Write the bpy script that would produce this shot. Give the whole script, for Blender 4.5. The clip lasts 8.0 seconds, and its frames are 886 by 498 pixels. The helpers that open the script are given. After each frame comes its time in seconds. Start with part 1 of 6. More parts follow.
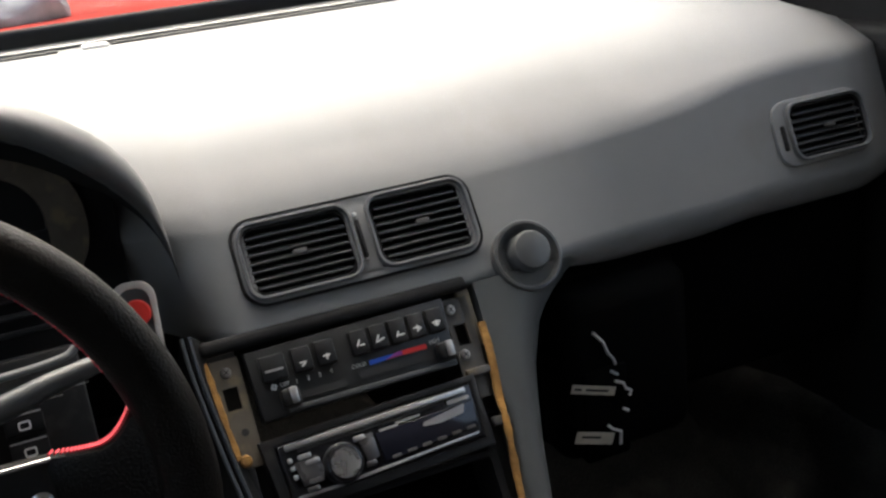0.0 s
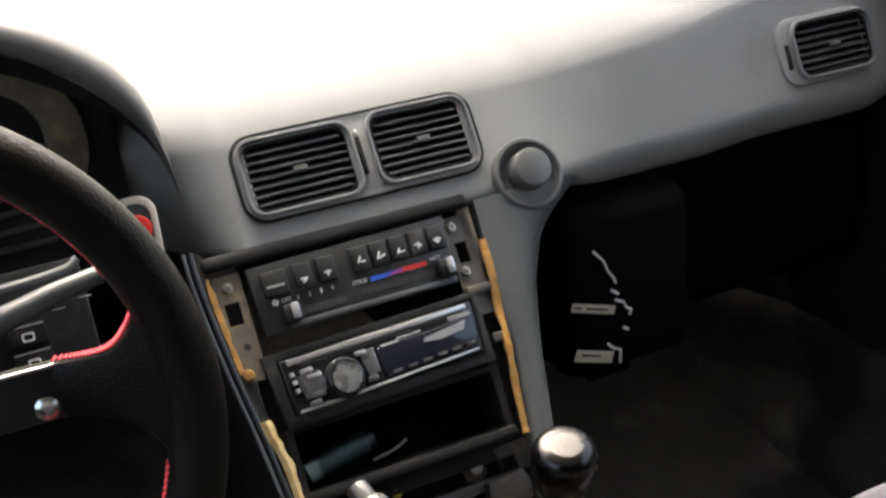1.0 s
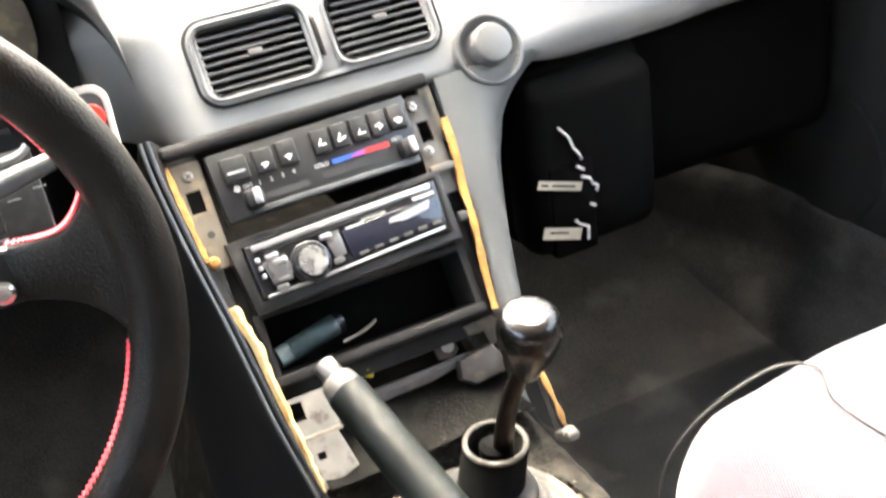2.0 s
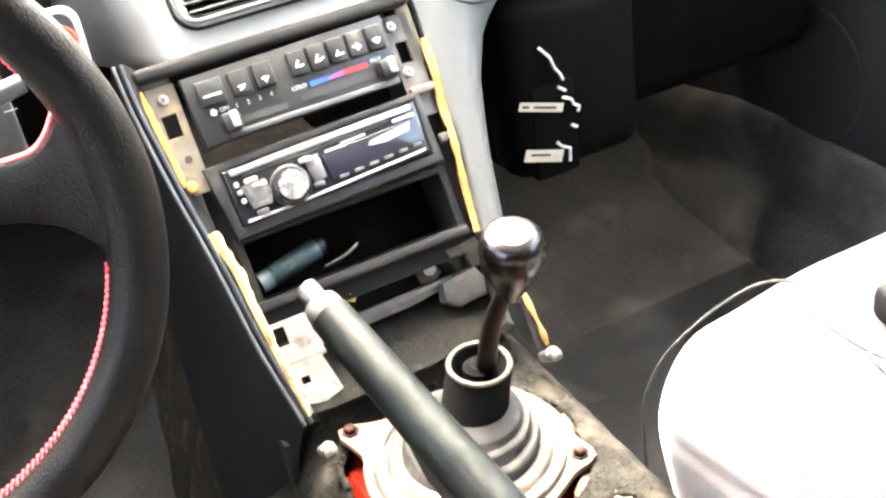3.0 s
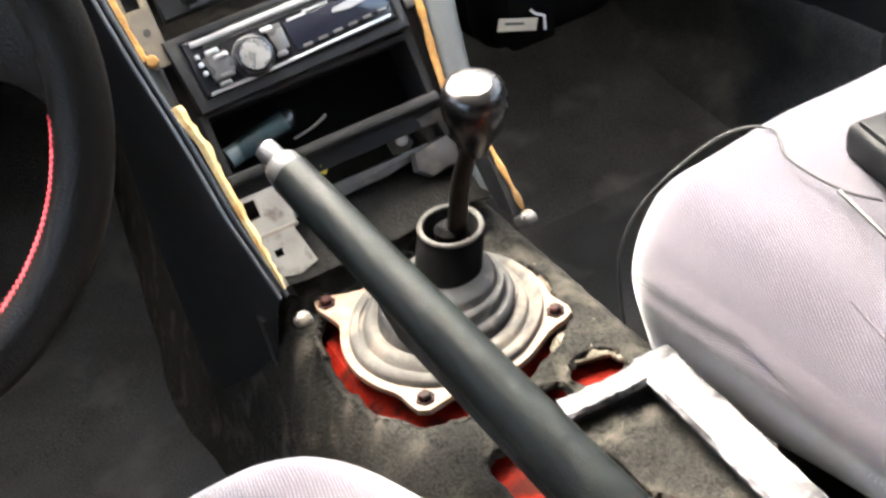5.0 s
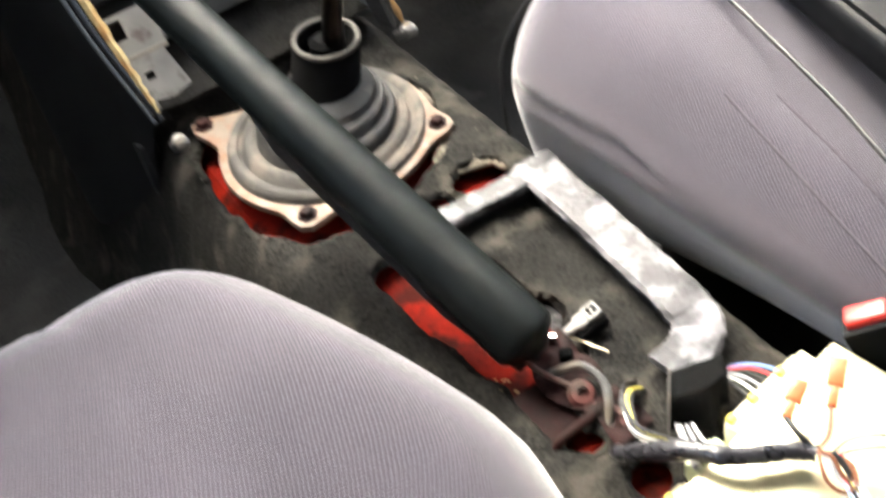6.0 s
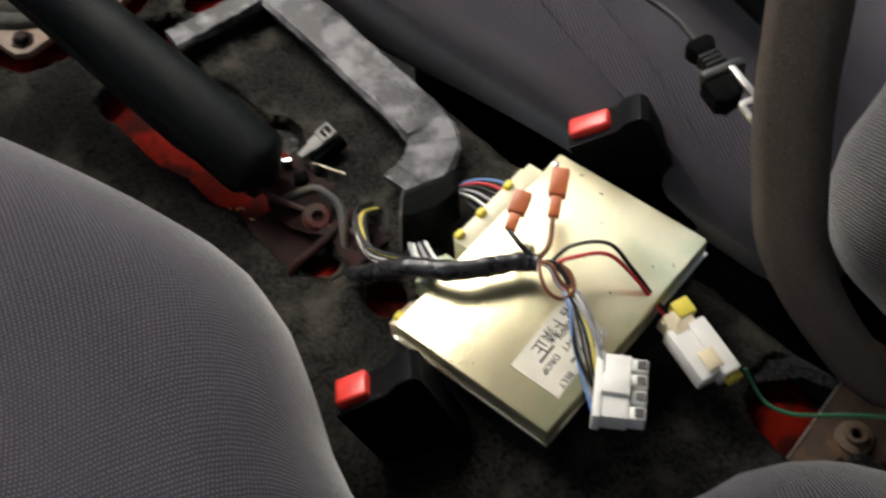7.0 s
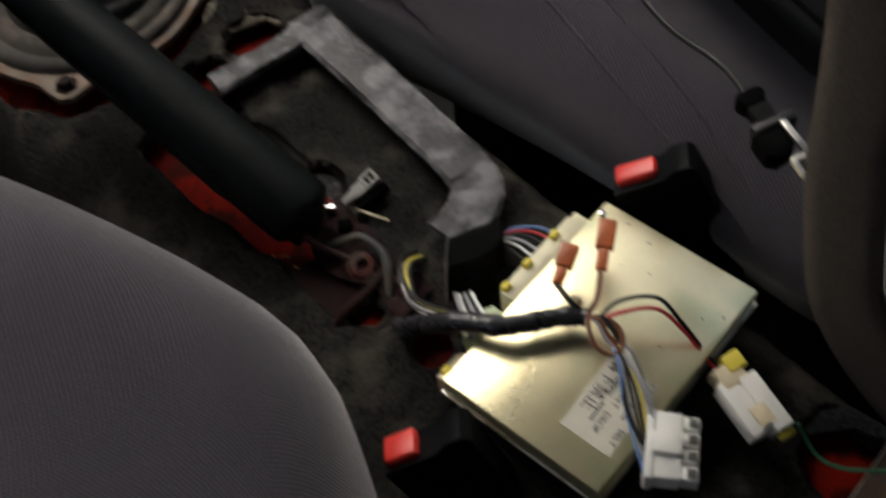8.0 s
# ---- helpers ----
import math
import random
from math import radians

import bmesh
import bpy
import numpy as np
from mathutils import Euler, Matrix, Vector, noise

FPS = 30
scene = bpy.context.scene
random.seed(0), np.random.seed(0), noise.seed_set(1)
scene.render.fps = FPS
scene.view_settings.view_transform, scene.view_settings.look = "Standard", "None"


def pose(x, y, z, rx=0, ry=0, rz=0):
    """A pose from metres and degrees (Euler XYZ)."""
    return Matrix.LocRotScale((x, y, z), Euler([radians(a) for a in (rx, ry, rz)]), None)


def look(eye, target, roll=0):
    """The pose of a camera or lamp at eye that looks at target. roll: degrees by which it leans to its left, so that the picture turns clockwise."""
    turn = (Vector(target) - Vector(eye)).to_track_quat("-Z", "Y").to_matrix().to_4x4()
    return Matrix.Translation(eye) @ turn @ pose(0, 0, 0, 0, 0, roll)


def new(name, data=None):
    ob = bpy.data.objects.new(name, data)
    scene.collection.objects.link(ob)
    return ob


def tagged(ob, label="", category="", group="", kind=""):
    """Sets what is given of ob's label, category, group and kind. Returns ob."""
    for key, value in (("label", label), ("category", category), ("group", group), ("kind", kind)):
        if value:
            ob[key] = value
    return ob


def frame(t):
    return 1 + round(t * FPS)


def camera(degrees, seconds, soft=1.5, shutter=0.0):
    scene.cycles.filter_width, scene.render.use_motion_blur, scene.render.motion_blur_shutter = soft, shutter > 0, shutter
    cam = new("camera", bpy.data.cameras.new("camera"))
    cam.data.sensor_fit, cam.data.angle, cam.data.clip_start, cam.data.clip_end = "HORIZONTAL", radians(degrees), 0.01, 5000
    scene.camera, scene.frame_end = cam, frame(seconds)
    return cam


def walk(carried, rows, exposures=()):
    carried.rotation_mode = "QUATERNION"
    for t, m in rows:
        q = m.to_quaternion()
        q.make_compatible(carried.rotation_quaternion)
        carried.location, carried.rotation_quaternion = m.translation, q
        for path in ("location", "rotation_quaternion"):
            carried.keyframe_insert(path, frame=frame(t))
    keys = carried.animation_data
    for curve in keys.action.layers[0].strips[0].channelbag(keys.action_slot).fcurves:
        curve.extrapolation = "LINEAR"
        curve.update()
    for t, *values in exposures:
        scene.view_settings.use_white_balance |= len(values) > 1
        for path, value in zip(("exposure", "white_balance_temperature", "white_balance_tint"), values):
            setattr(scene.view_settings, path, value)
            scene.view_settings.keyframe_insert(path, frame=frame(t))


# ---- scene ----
from mathutils import bvhtree

cam = camera(44.3, 8.0, soft=2.4, shutter=0.5)
PATH = [
    (0, (-0.232, -0.462, 0.605), (0.475, 1.287, -0.06), -6.3),
    (0.5, (-0.233, -0.465, 0.6), (0.456, 1.275, -0.105), -6.3),
    (1, (-0.234, -0.467, 0.592), (0.44, 1.248, -0.185), -6.5),
    (1.5, (-0.23, -0.472, 0.584), (0.43, 1.215, -0.263), -7.8),
    (2, (-0.225, -0.475, 0.573), (0.43, 1.162, -0.372), -8.7),
    (3.3, (-0.226, -0.471, 0.562), (0.422, 1.092, -0.505), -9.3),
    (3.5, (-0.226, -0.471, 0.559), (0.426, 1.091, -0.505), -9.4),
    (4, (-0.22, -0.474, 0.547), (0.366, 1.102, -0.537), -10.5),
    (4.2, (-0.224, -0.471, 0.543), (0.364, 1.071, -0.587), -10.5),
    (5.3, (-0.205, -0.502, 0.51), (0.367, 0.978, -0.707), -13.0),
    (5.5, (-0.201, -0.503, 0.502), (0.369, 0.924, -0.778), -13.0),
    (6, (-0.203, -0.509, 0.493), (0.386, 0.777, -0.921), -12.5),
    (6.5, (-0.173, -0.523, 0.481), (0.458, 0.552, -1.084), -9.7),
    (7, (-0.168, -0.526, 0.472), (0.537, 0.369, -1.172), -4.5),
    (7.5, (-0.163, -0.522, 0.472), (0.549, 0.294, -1.21), -2.8),
    (8, (-0.157, -0.503, 0.486), (0.502, 0.424, -1.159), -7.3),
]
walk(cam, [(t, look(eye, target, roll)) for t, eye, target, roll in PATH],
     [(0, 1.6, 6550, 10), (0.5, 1.95, 6650, 10), (1, 2.6, 6800, 10), (1.5, 3.65, 6950, 10), (2, 4.78, 7050, 10), (3.5, 5.55, 7050, 10), (4.2, 5.68, 7050, 10), (5.3, 3.72, 6500, 9), (6.5, 3.2, 6450, 8), (7.1, 0.95, 6300, 9), (8, 0.28, 6350, 9)])

# ---- world, sun, exposure ----
world = bpy.data.worlds.new("world")
scene.world = world
world.use_nodes = True
wn = world.node_tree
sky = wn.nodes.new("ShaderNodeTexSky")
sky.sky_type = 'NISHITA'
sky.sun_disc = False
sky.sun_elevation = radians(54)
sky.sun_rotation = radians(11)
sky.air_density = 1.4
sky.dust_density = 7.0
wn.links.new(sky.outputs[0], wn.nodes["Background"].inputs[0])
wn.nodes["Background"].inputs[1].default_value = 0.13
sun_data = bpy.data.lights.new("sun", 'SUN')
sun_data.energy = 1.2
sun_data.angle = radians(42)
sun_data.color = (1.0, 0.96, 0.9)
sun = new("sun", sun_data)
sun.matrix_world = look((0.45, 2.3, 3.4), (0, 0, 0.2))

# ---- materials ----
def material(name, color, rough=0.6, metal=0.0, grain=0.0, grain_scale=400.0, blotch=0.25, blotch_scale=9.0,
             bump=0.0, bump_scale=600.0, spec=0.5, sheen=0.0, dirt=None, dirt_amount=0.0, dirt_scale=30.0, coat=0.0, stretch=None):
    m = bpy.data.materials.new(name)
    m.use_nodes = True
    nt = m.node_tree
    b = nt.nodes["Principled BSDF"]
    b.inputs["Roughness"].default_value = rough
    b.inputs["Metallic"].default_value = metal
    b.inputs["Specular IOR Level"].default_value = spec
    b.inputs["Sheen Weight"].default_value = sheen
    b.inputs["Coat Weight"].default_value = coat
    tc = nt.nodes.new("ShaderNodeTexCoord")
    mp = nt.nodes.new("ShaderNodeMapping")
    nt.links.new(tc.outputs["Object"], mp.inputs["Vector"])
    if stretch:
        mp.inputs["Scale"].default_value = stretch
    def noise_tex(scale, detail=4.0):
        n = nt.nodes.new("ShaderNodeTexNoise")
        n.inputs["Scale"].default_value = scale
        n.inputs["Detail"].default_value = detail
        nt.links.new(mp.outputs[0], n.inputs["Vector"])
        return n
    def mix(fac, a, bcol):
        x = nt.nodes.new("ShaderNodeMix")
        x.data_type = 'RGBA'
        nt.links.new(fac, x.inputs["Factor"])
        for sock, v in ((x.inputs[6], a), (x.inputs[7], bcol)):
            if isinstance(v, tuple):
                sock.default_value = (*v, 1)
            else:
                nt.links.new(v, sock)
        return x.outputs[2]
    def ramp(sock, lo, hi):
        r = nt.nodes.new("ShaderNodeMapRange")
        r.inputs["From Min"].default_value = lo
        r.inputs["From Max"].default_value = hi
        nt.links.new(sock, r.inputs["Value"])
        return r.outputs[0]
    n1 = noise_tex(blotch_scale)
    dark = tuple(c * (1 - blotch) for c in color)
    light = tuple(min(1, c * (1 + blotch)) for c in color)
    col = mix(ramp(n1.outputs[0], 0.3, 0.7), dark, light)
    if grain:
        n2 = noise_tex(grain_scale, 2.0)
        g = nt.nodes.new("ShaderNodeMix")
        g.data_type = 'RGBA'
        g.blend_type = 'MULTIPLY'
        g.inputs["Factor"].default_value = 1.0
        gr = mix(ramp(n2.outputs[0], 0.3, 0.7), (1 - grain,) * 3, (min(1.0, 1 + grain),) * 3)
        nt.links.new(col, g.inputs[6])
        nt.links.new(gr, g.inputs[7])
        col = g.outputs[2]
    if dirt:
        n3 = noise_tex(dirt_scale, 6.0)
        col = mix(ramp(n3.outputs[0], 0.62 - dirt_amount * 0.3, 0.78 - dirt_amount * 0.3), col, dirt)
    nt.links.new(col, b.inputs["Base Color"])
    rr = nt.nodes.new("ShaderNodeMapRange")
    rr.inputs["To Min"].default_value = max(0.02, rough - 0.1)
    rr.inputs["To Max"].default_value = min(1.0, rough + 0.1)
    nt.links.new(n1.outputs[0], rr.inputs["Value"])
    nt.links.new(rr.outputs[0], b.inputs["Roughness"])
    if bump:
        n4 = noise_tex(bump_scale, 3.0)
        bp = nt.nodes.new("ShaderNodeBump")
        bp.inputs["Strength"].default_value = bump
        bp.inputs["Distance"].default_value = 0.0015
        nt.links.new(n4.outputs[0], bp.inputs["Height"])
        nt.links.new(bp.outputs[0], b.inputs["Normal"])
    return m


def rib_fabric(name, color, light, turn, pitch, relief):
    """Woven seat cloth: fine ribs with a broken weft."""
    m = material(name, color, 0.95, blotch=0.24, blotch_scale=8, sheen=0.6, spec=0.12)
    m.node_tree.nodes["Principled BSDF"].inputs["Sheen Roughness"].default_value = 0.4
    nt = m.node_tree
    b = nt.nodes["Principled BSDF"]
    tc = nt.nodes.new("ShaderNodeTexCoord")
    mp = nt.nodes.new("ShaderNodeMapping")
    mp.inputs["Rotation"].default_value = tuple(radians(a) for a in turn)
    nt.links.new(tc.outputs["UV"], mp.inputs["Vector"])
    w1 = nt.nodes.new("ShaderNodeTexWave")
    w1.inputs["Scale"].default_value = 0.314 / pitch
    w1.inputs["Distortion"].default_value = 1.6
    w1.inputs["Detail Scale"].default_value = 3.0
    w2 = nt.nodes.new("ShaderNodeTexWave")
    w2.bands_direction = 'Y'
    w2.inputs["Scale"].default_value = 0.314 / pitch
    w2.inputs["Distortion"].default_value = 2.0
    for w in (w1, w2):
        nt.links.new(mp.outputs[0], w.inputs["Vector"])
    mul = nt.nodes.new("ShaderNodeMath")
    mul.operation = 'MULTIPLY'
    nt.links.new(w1.outputs["Fac"], mul.inputs[0])
    nt.links.new(w2.outputs["Fac"], mul.inputs[1])
    old = b.inputs["Base Color"].links[0].from_socket
    x = nt.nodes.new("ShaderNodeMix")
    x.data_type = 'RGBA'
    nt.links.new(mul.outputs[0], x.inputs["Factor"])
    nt.links.new(old, x.inputs[6])
    x.inputs[7].default_value = (*light, 1)
    nt.links.new(x.outputs[2], b.inputs["Base Color"])
    bp = nt.nodes.new("ShaderNodeBump")
    bp.inputs["Strength"].default_value = relief
    bp.inputs["Distance"].default_value = 0.001
    nt.links.new(mul.outputs[0], bp.inputs["Height"])
    nt.links.new(bp.outputs[0], b.inputs["Normal"])
    return m


def glass(name, color, rough=0.02):
    m = bpy.data.materials.new(name)
    m.use_nodes = True
    b = m.node_tree.nodes["Principled BSDF"]
    b.inputs["Base Color"].default_value = (*color, 1)
    b.inputs["Roughness"].default_value = rough
    b.inputs["Transmission Weight"].default_value = 1.0
    b.inputs["IOR"].default_value = 1.45
    return m


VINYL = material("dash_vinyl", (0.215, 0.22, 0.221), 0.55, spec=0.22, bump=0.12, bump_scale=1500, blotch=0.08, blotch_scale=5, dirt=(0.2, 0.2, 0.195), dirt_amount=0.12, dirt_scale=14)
PLASTIC = material("black_plastic", (0.010, 0.0103, 0.0107), 0.45, spec=0.38, bump=0.15, bump_scale=1800, blotch=0.2, dirt=(0.05, 0.048, 0.045), dirt_amount=0.1)
MATT = material("matt_black_plastic", (0.007, 0.007, 0.0075), 0.75, spec=0.3, bump=0.2, bump_scale=1500)
GLOSS = material("gloss_black_plastic", (0.012, 0.012, 0.014), 0.12, blotch=0.1)
VENTGREY = material("vent_frame_plastic", (0.05, 0.054, 0.056), 0.4, bump=0.1, bump_scale=1500, blotch=0.1)
KNOBGREY = material("knob_plastic", (0.075, 0.077, 0.077), 0.3, bump=0.08, bump_scale=1500, blotch=0.1)
COLLARGREY = material("dark_collar", (0.035, 0.035, 0.034), 0.35, blotch=0.2, blotch_scale=90)
GRIP = material("grained_grip", (0.0042, 0.0056, 0.0050), 0.30, spec=0.20, bump=0.5, bump_scale=1100, blotch=0.2)
LEATHER = material("wheel_leather", (0.0058, 0.0046, 0.0037), 0.38, spec=0.14, bump=0.45, bump_scale=650, blotch=0.2)
TRAYCARPET = material("tray_carpet", (0.039, 0.0375, 0.0375), 0.98, grain=0.8, grain_scale=420, blotch=0.35, blotch_scale=30, bump=1.0, bump_scale=420, spec=0.1, dirt=(0.15, 0.14, 0.135), dirt_amount=0.3, dirt_scale=300)
CARPET = material("carpet", (0.024, 0.0222, 0.0195), 0.98, grain=0.85, grain_scale=420, blotch=0.45, blotch_scale=16, bump=1.0, bump_scale=420, spec=0.1, dirt=(0.044, 0.039, 0.032), dirt_amount=0.3, dirt_scale=34)
FLOORCARPET = material("floor_carpet", (0.05, 0.05, 0.05), 0.98, grain=0.6, grain_scale=500, blotch=0.3, blotch_scale=10, bump=1.0, bump_scale=500, spec=0.1, dirt=(0.075, 0.073, 0.07), dirt_amount=0.3, dirt_scale=9)
FOLDCARPET = material("fold_carpet", (0.030, 0.031, 0.033), 0.98, grain=0.8, grain_scale=420, blotch=0.4, blotch_scale=30, bump=1.0, bump_scale=420, spec=0.1)
REDPAINT = material("red_body_paint", (0.15, 0.0065, 0.0022), 0.75, spec=0.05, blotch=0.45, blotch_scale=34, dirt=(0.035, 0.005, 0.003), dirt_amount=0.5, dirt_scale=50, grain=0.3, grain_scale=300)
RUSTY = material("rusty_plate", (0.115, 0.085, 0.060), 0.6, metal=0.1, blotch=0.3, blotch_scale=45, dirt=(0.12, 0.058, 0.028), dirt_amount=0.55, dirt_scale=60, bump=0.3, bump_scale=350)
DARKSTEEL = material("brushed_dark_metal", (0.16, 0.155, 0.15), 0.32, metal=0.9, blotch=0.1)
BONNETRED = material("red_bonnet_paint", (0.34, 0.05, 0.04), 0.9, blotch=0.2, spec=0.0)
PALELUMP = material("pale_lump_grey", (0.26, 0.26, 0.27), 0.95, spec=0.0, blotch=0.45, blotch_scale=18)
RUSTRED = material("rusty_red_iron", (0.018, 0.0042, 0.0032), 0.7, spec=0.12, blotch=0.5, blotch_scale=60, dirt=(0.010, 0.006, 0.005), dirt_amount=0.55, dirt_scale=55)
PINKIRON = material("dull_red_iron", (0.085, 0.028, 0.024), 0.55, spec=0.3, blotch=0.35, blotch_scale=90, dirt=(0.05, 0.03, 0.022), dirt_amount=0.5, dirt_scale=80)
# dash vinyl darkened: the shade on the console limb is in this colour
SHADEDARMVINYL = material("shaded_console_vinyl", (0.070, 0.077, 0.079), 0.5, bump=0.12, bump_scale=1500, blotch=0.1)
RIMGREY = material("vent_rim_plastic", (0.135, 0.138, 0.14), 0.33, blotch=0.1)
SLATBLACK = material("slat_plastic", (0.045, 0.046, 0.047), 0.35, blotch=0.1)
STEEL = material("zinc_steel", (0.62, 0.6, 0.56), 0.35, metal=0.9, blotch=0.15, blotch_scale=60, dirt=(0.25, 0.2, 0.14), dirt_amount=0.25, dirt_scale=80)
PASSIV = material("yellow_zinc_sheet", (0.80, 0.73, 0.47), 0.30, metal=0.80, blotch=0.14, blotch_scale=18, dirt=(0.60, 0.63, 0.38), dirt_amount=0.4, dirt_scale=22, grain=0.05, grain_scale=900)
BROWNFLOOR = material("brown_floor_paint", (0.045, 0.026, 0.017), 0.6, spec=0.3, blotch=0.4, blotch_scale=40, dirt=(0.09, 0.045, 0.02), dirt_amount=0.4, dirt_scale=70)
# darker than the dash vinyl, with the hood's shaded side painted in
SHADEDHOODVINYL = material("shaded_hood_vinyl", (0.10, 0.10, 0.10), 0.5, bump=0.12, bump_scale=1500, blotch=0.12)
WINGSILVER = material("smoked_silver_plastic", (0.14, 0.14, 0.142), 0.28, metal=0.6, blotch=0.1)
JUTE = material("pale_carpet_backing", (0.165, 0.145, 0.115), 0.98, grain=0.6, grain_scale=380, blotch=0.35, blotch_scale=40, bump=1.0, bump_scale=380, spec=0.1, dirt=(0.05, 0.04, 0.03), dirt_amount=0.5, dirt_scale=45)
RUSTED = material("rusted_iron", (0.11, 0.075, 0.05), 0.6, metal=0.3, blotch=0.3, blotch_scale=150)
RUBBER = material("boot_rubber", (0.011, 0.011, 0.011), 0.6, spec=0.25, blotch=0.3, blotch_scale=40, dirt=(0.05, 0.045, 0.04), dirt_amount=0.3, dirt_scale=50)
# dusty boot base; also paints highlights on collar lip and tape edge
DUSTYLITRUBBER = material("dusty_lit_rubber", (0.046, 0.043, 0.039), 0.8, spec=0.2, blotch=0.35, blotch_scale=35, dirt=(0.10, 0.086, 0.072), dirt_amount=0.45, dirt_scale=45, bump=0.3, bump_scale=400)
CHROME = material("dark_chrome", (0.045, 0.043, 0.042), 0.27, metal=1.0, blotch=0.1)
SHAFTSTEEL = material("dark_shaft_steel", (0.022, 0.018, 0.016), 0.32, metal=1.0, blotch=0.2, blotch_scale=80)
BRIGHT = material("bright_metal", (0.78, 0.77, 0.75), 0.22, metal=1.0, blotch=0.08)
TONGUE = material("tongue_steel", (0.30, 0.29, 0.27), 0.35, metal=0.9, blotch=0.2, blotch_scale=120)
KNOBFACE = material("turned_silver", (0.55, 0.55, 0.54), 0.28, metal=0.9, blotch=0.15, blotch_scale=120)
SILVERP = material("silver_plastic", (0.5, 0.5, 0.5), 0.3, metal=0.7, blotch=0.06)
FOAM = material("yellow_foam", (0.30, 0.155, 0.04), 0.95, blotch=0.4, blotch_scale=60, bump=1.0, bump_scale=300, dirt=(0.25, 0.14, 0.05), dirt_amount=0.35, dirt_scale=50)
PALEFOAM = material("pale_foam", (0.42, 0.33, 0.16), 0.95, blotch=0.3, blotch_scale=70, bump=1.0, bump_scale=300, dirt=(0.33, 0.18, 0.06), dirt_amount=0.35, dirt_scale=45)
# felt darkened: the shade under the console is put into its colour
SHADEDFELT = material("shaded_felt", (0.012, 0.0112, 0.010), 0.98, grain=0.7, grain_scale=400, blotch=0.4, blotch_scale=30, bump=0.8, bump_scale=400, spec=0.1)
CLIPGREY = material("grey_clip", (0.042, 0.041, 0.040), 0.55, spec=0.3, blotch=0.3, blotch_scale=40, dirt=(0.09, 0.075, 0.055), dirt_amount=0.3, dirt_scale=50)
GREYMET = material("grey_bracket", (0.085, 0.083, 0.08), 0.5, metal=0.3, blotch=0.3, blotch_scale=40, dirt=(0.14, 0.115, 0.08), dirt_amount=0.3, dirt_scale=50)
CLIPPALE = material("pale_grey_clip", (0.17, 0.165, 0.155), 0.5, spec=0.3, blotch=0.15, blotch_scale=60)
PALEFRAME = material("pale_bare_plastic", (0.17, 0.165, 0.152), 0.6, blotch=0.25, blotch_scale=40, dirt=(0.06, 0.05, 0.038), dirt_amount=0.38, dirt_scale=70)
WORN = material("worn_pale_plastic", (0.5, 0.47, 0.43), 0.5, blotch=0.2, blotch_scale=60)
PANELGREY = material("panel_grey", (0.017, 0.0177, 0.018), 0.36, blotch=0.1, bump=0.1, bump_scale=1500)
CASEBLACK = material("satin_black_case", (0.003, 0.0034, 0.004), 0.5, spec=0.08, blotch=0.2)
LIGHTFRAME = material("console_inner_frame", (0.115, 0.10, 0.078), 0.55, blotch=0.25, blotch_scale=40, dirt=(0.2, 0.16, 0.1), dirt_amount=0.3, dirt_scale=60)
TAPE = material("grey_cloth_tape", (0.030, 0.029, 0.0315), 0.5, spec=0.25, blotch=0.5, blotch_scale=60, dirt=(0.15, 0.146, 0.152), dirt_amount=0.5, dirt_scale=55, bump=0.5, bump_scale=250)
WHITEP = material("white_nylon", (0.78, 0.77, 0.72), 0.45, blotch=0.06)
YELLOWP = material("yellow_nylon", (0.75, 0.62, 0.08), 0.45, blotch=0.1)
CREAM = material("cream_nylon", (0.72, 0.62, 0.42), 0.45, blotch=0.12)
CREAMWHITE = material("cream_white_nylon", (0.66, 0.62, 0.42), 0.4, blotch=0.12, blotch_scale=80)
PALEGREEN = material("pale_green_nylon", (0.45, 0.52, 0.33), 0.4, blotch=0.12)
BROWNP = material("brown_terminal", (0.46, 0.115, 0.035), 0.4, blotch=0.2, blotch_scale=90)
REDP = material("red_button", (0.7, 0.04, 0.03), 0.35, blotch=0.08)
BLUEP = material("blue_print", (0.02, 0.1, 0.55), 0.5, blotch=0.05)
REDPRINT = material("red_print", (0.65, 0.03, 0.03), 0.5, blotch=0.05)
VIOLETPRINT = material("violet_print", (0.3, 0.06, 0.3), 0.5, blotch=0.05)
PRINT = material("white_print", (0.75, 0.75, 0.73), 0.5, blotch=0.05)
GREYPRINT = material("grey_print", (0.3, 0.3, 0.3), 0.5, blotch=0.05)
INK = material("black_ink", (0.02, 0.02, 0.02), 0.6, blotch=0.05)
PAPER = material("label_paper", (0.6, 0.57, 0.47), 0.5, blotch=0.08, blotch_scale=60, dirt=(0.5, 0.45, 0.33), dirt_amount=0.2)
LCD = material("display_glass", (0.012, 0.013, 0.02), 0.08, blotch=0.1)
STITCH = material("red_thread", (0.55, 0.03, 0.05), 0.7, blotch=0.25, blotch_scale=300)
WEB = material("belt_webbing", (0.088, 0.068, 0.053), 0.85, grain=0.35, grain_scale=700, blotch=0.15, blotch_scale=20, bump=0.6, bump_scale=900, stretch=(3, 1, 0.5))
HEADLINER = material("headliner", (0.24, 0.24, 0.235), 0.95, bump=0.3, bump_scale=400, blotch=0.08)
DOORVINYL = material("door_vinyl", (0.014, 0.0145, 0.0155), 0.75, spec=0.25, bump=0.2, bump_scale=1200, blotch=0.2)
GROUND = material("ground_dirt", (0.22, 0.19, 0.13), 0.95, blotch=0.4, blotch_scale=0.6, grain=0.3, grain_scale=8, dirt=(0.1, 0.13, 0.04), dirt_amount=0.5, dirt_scale=1.2)
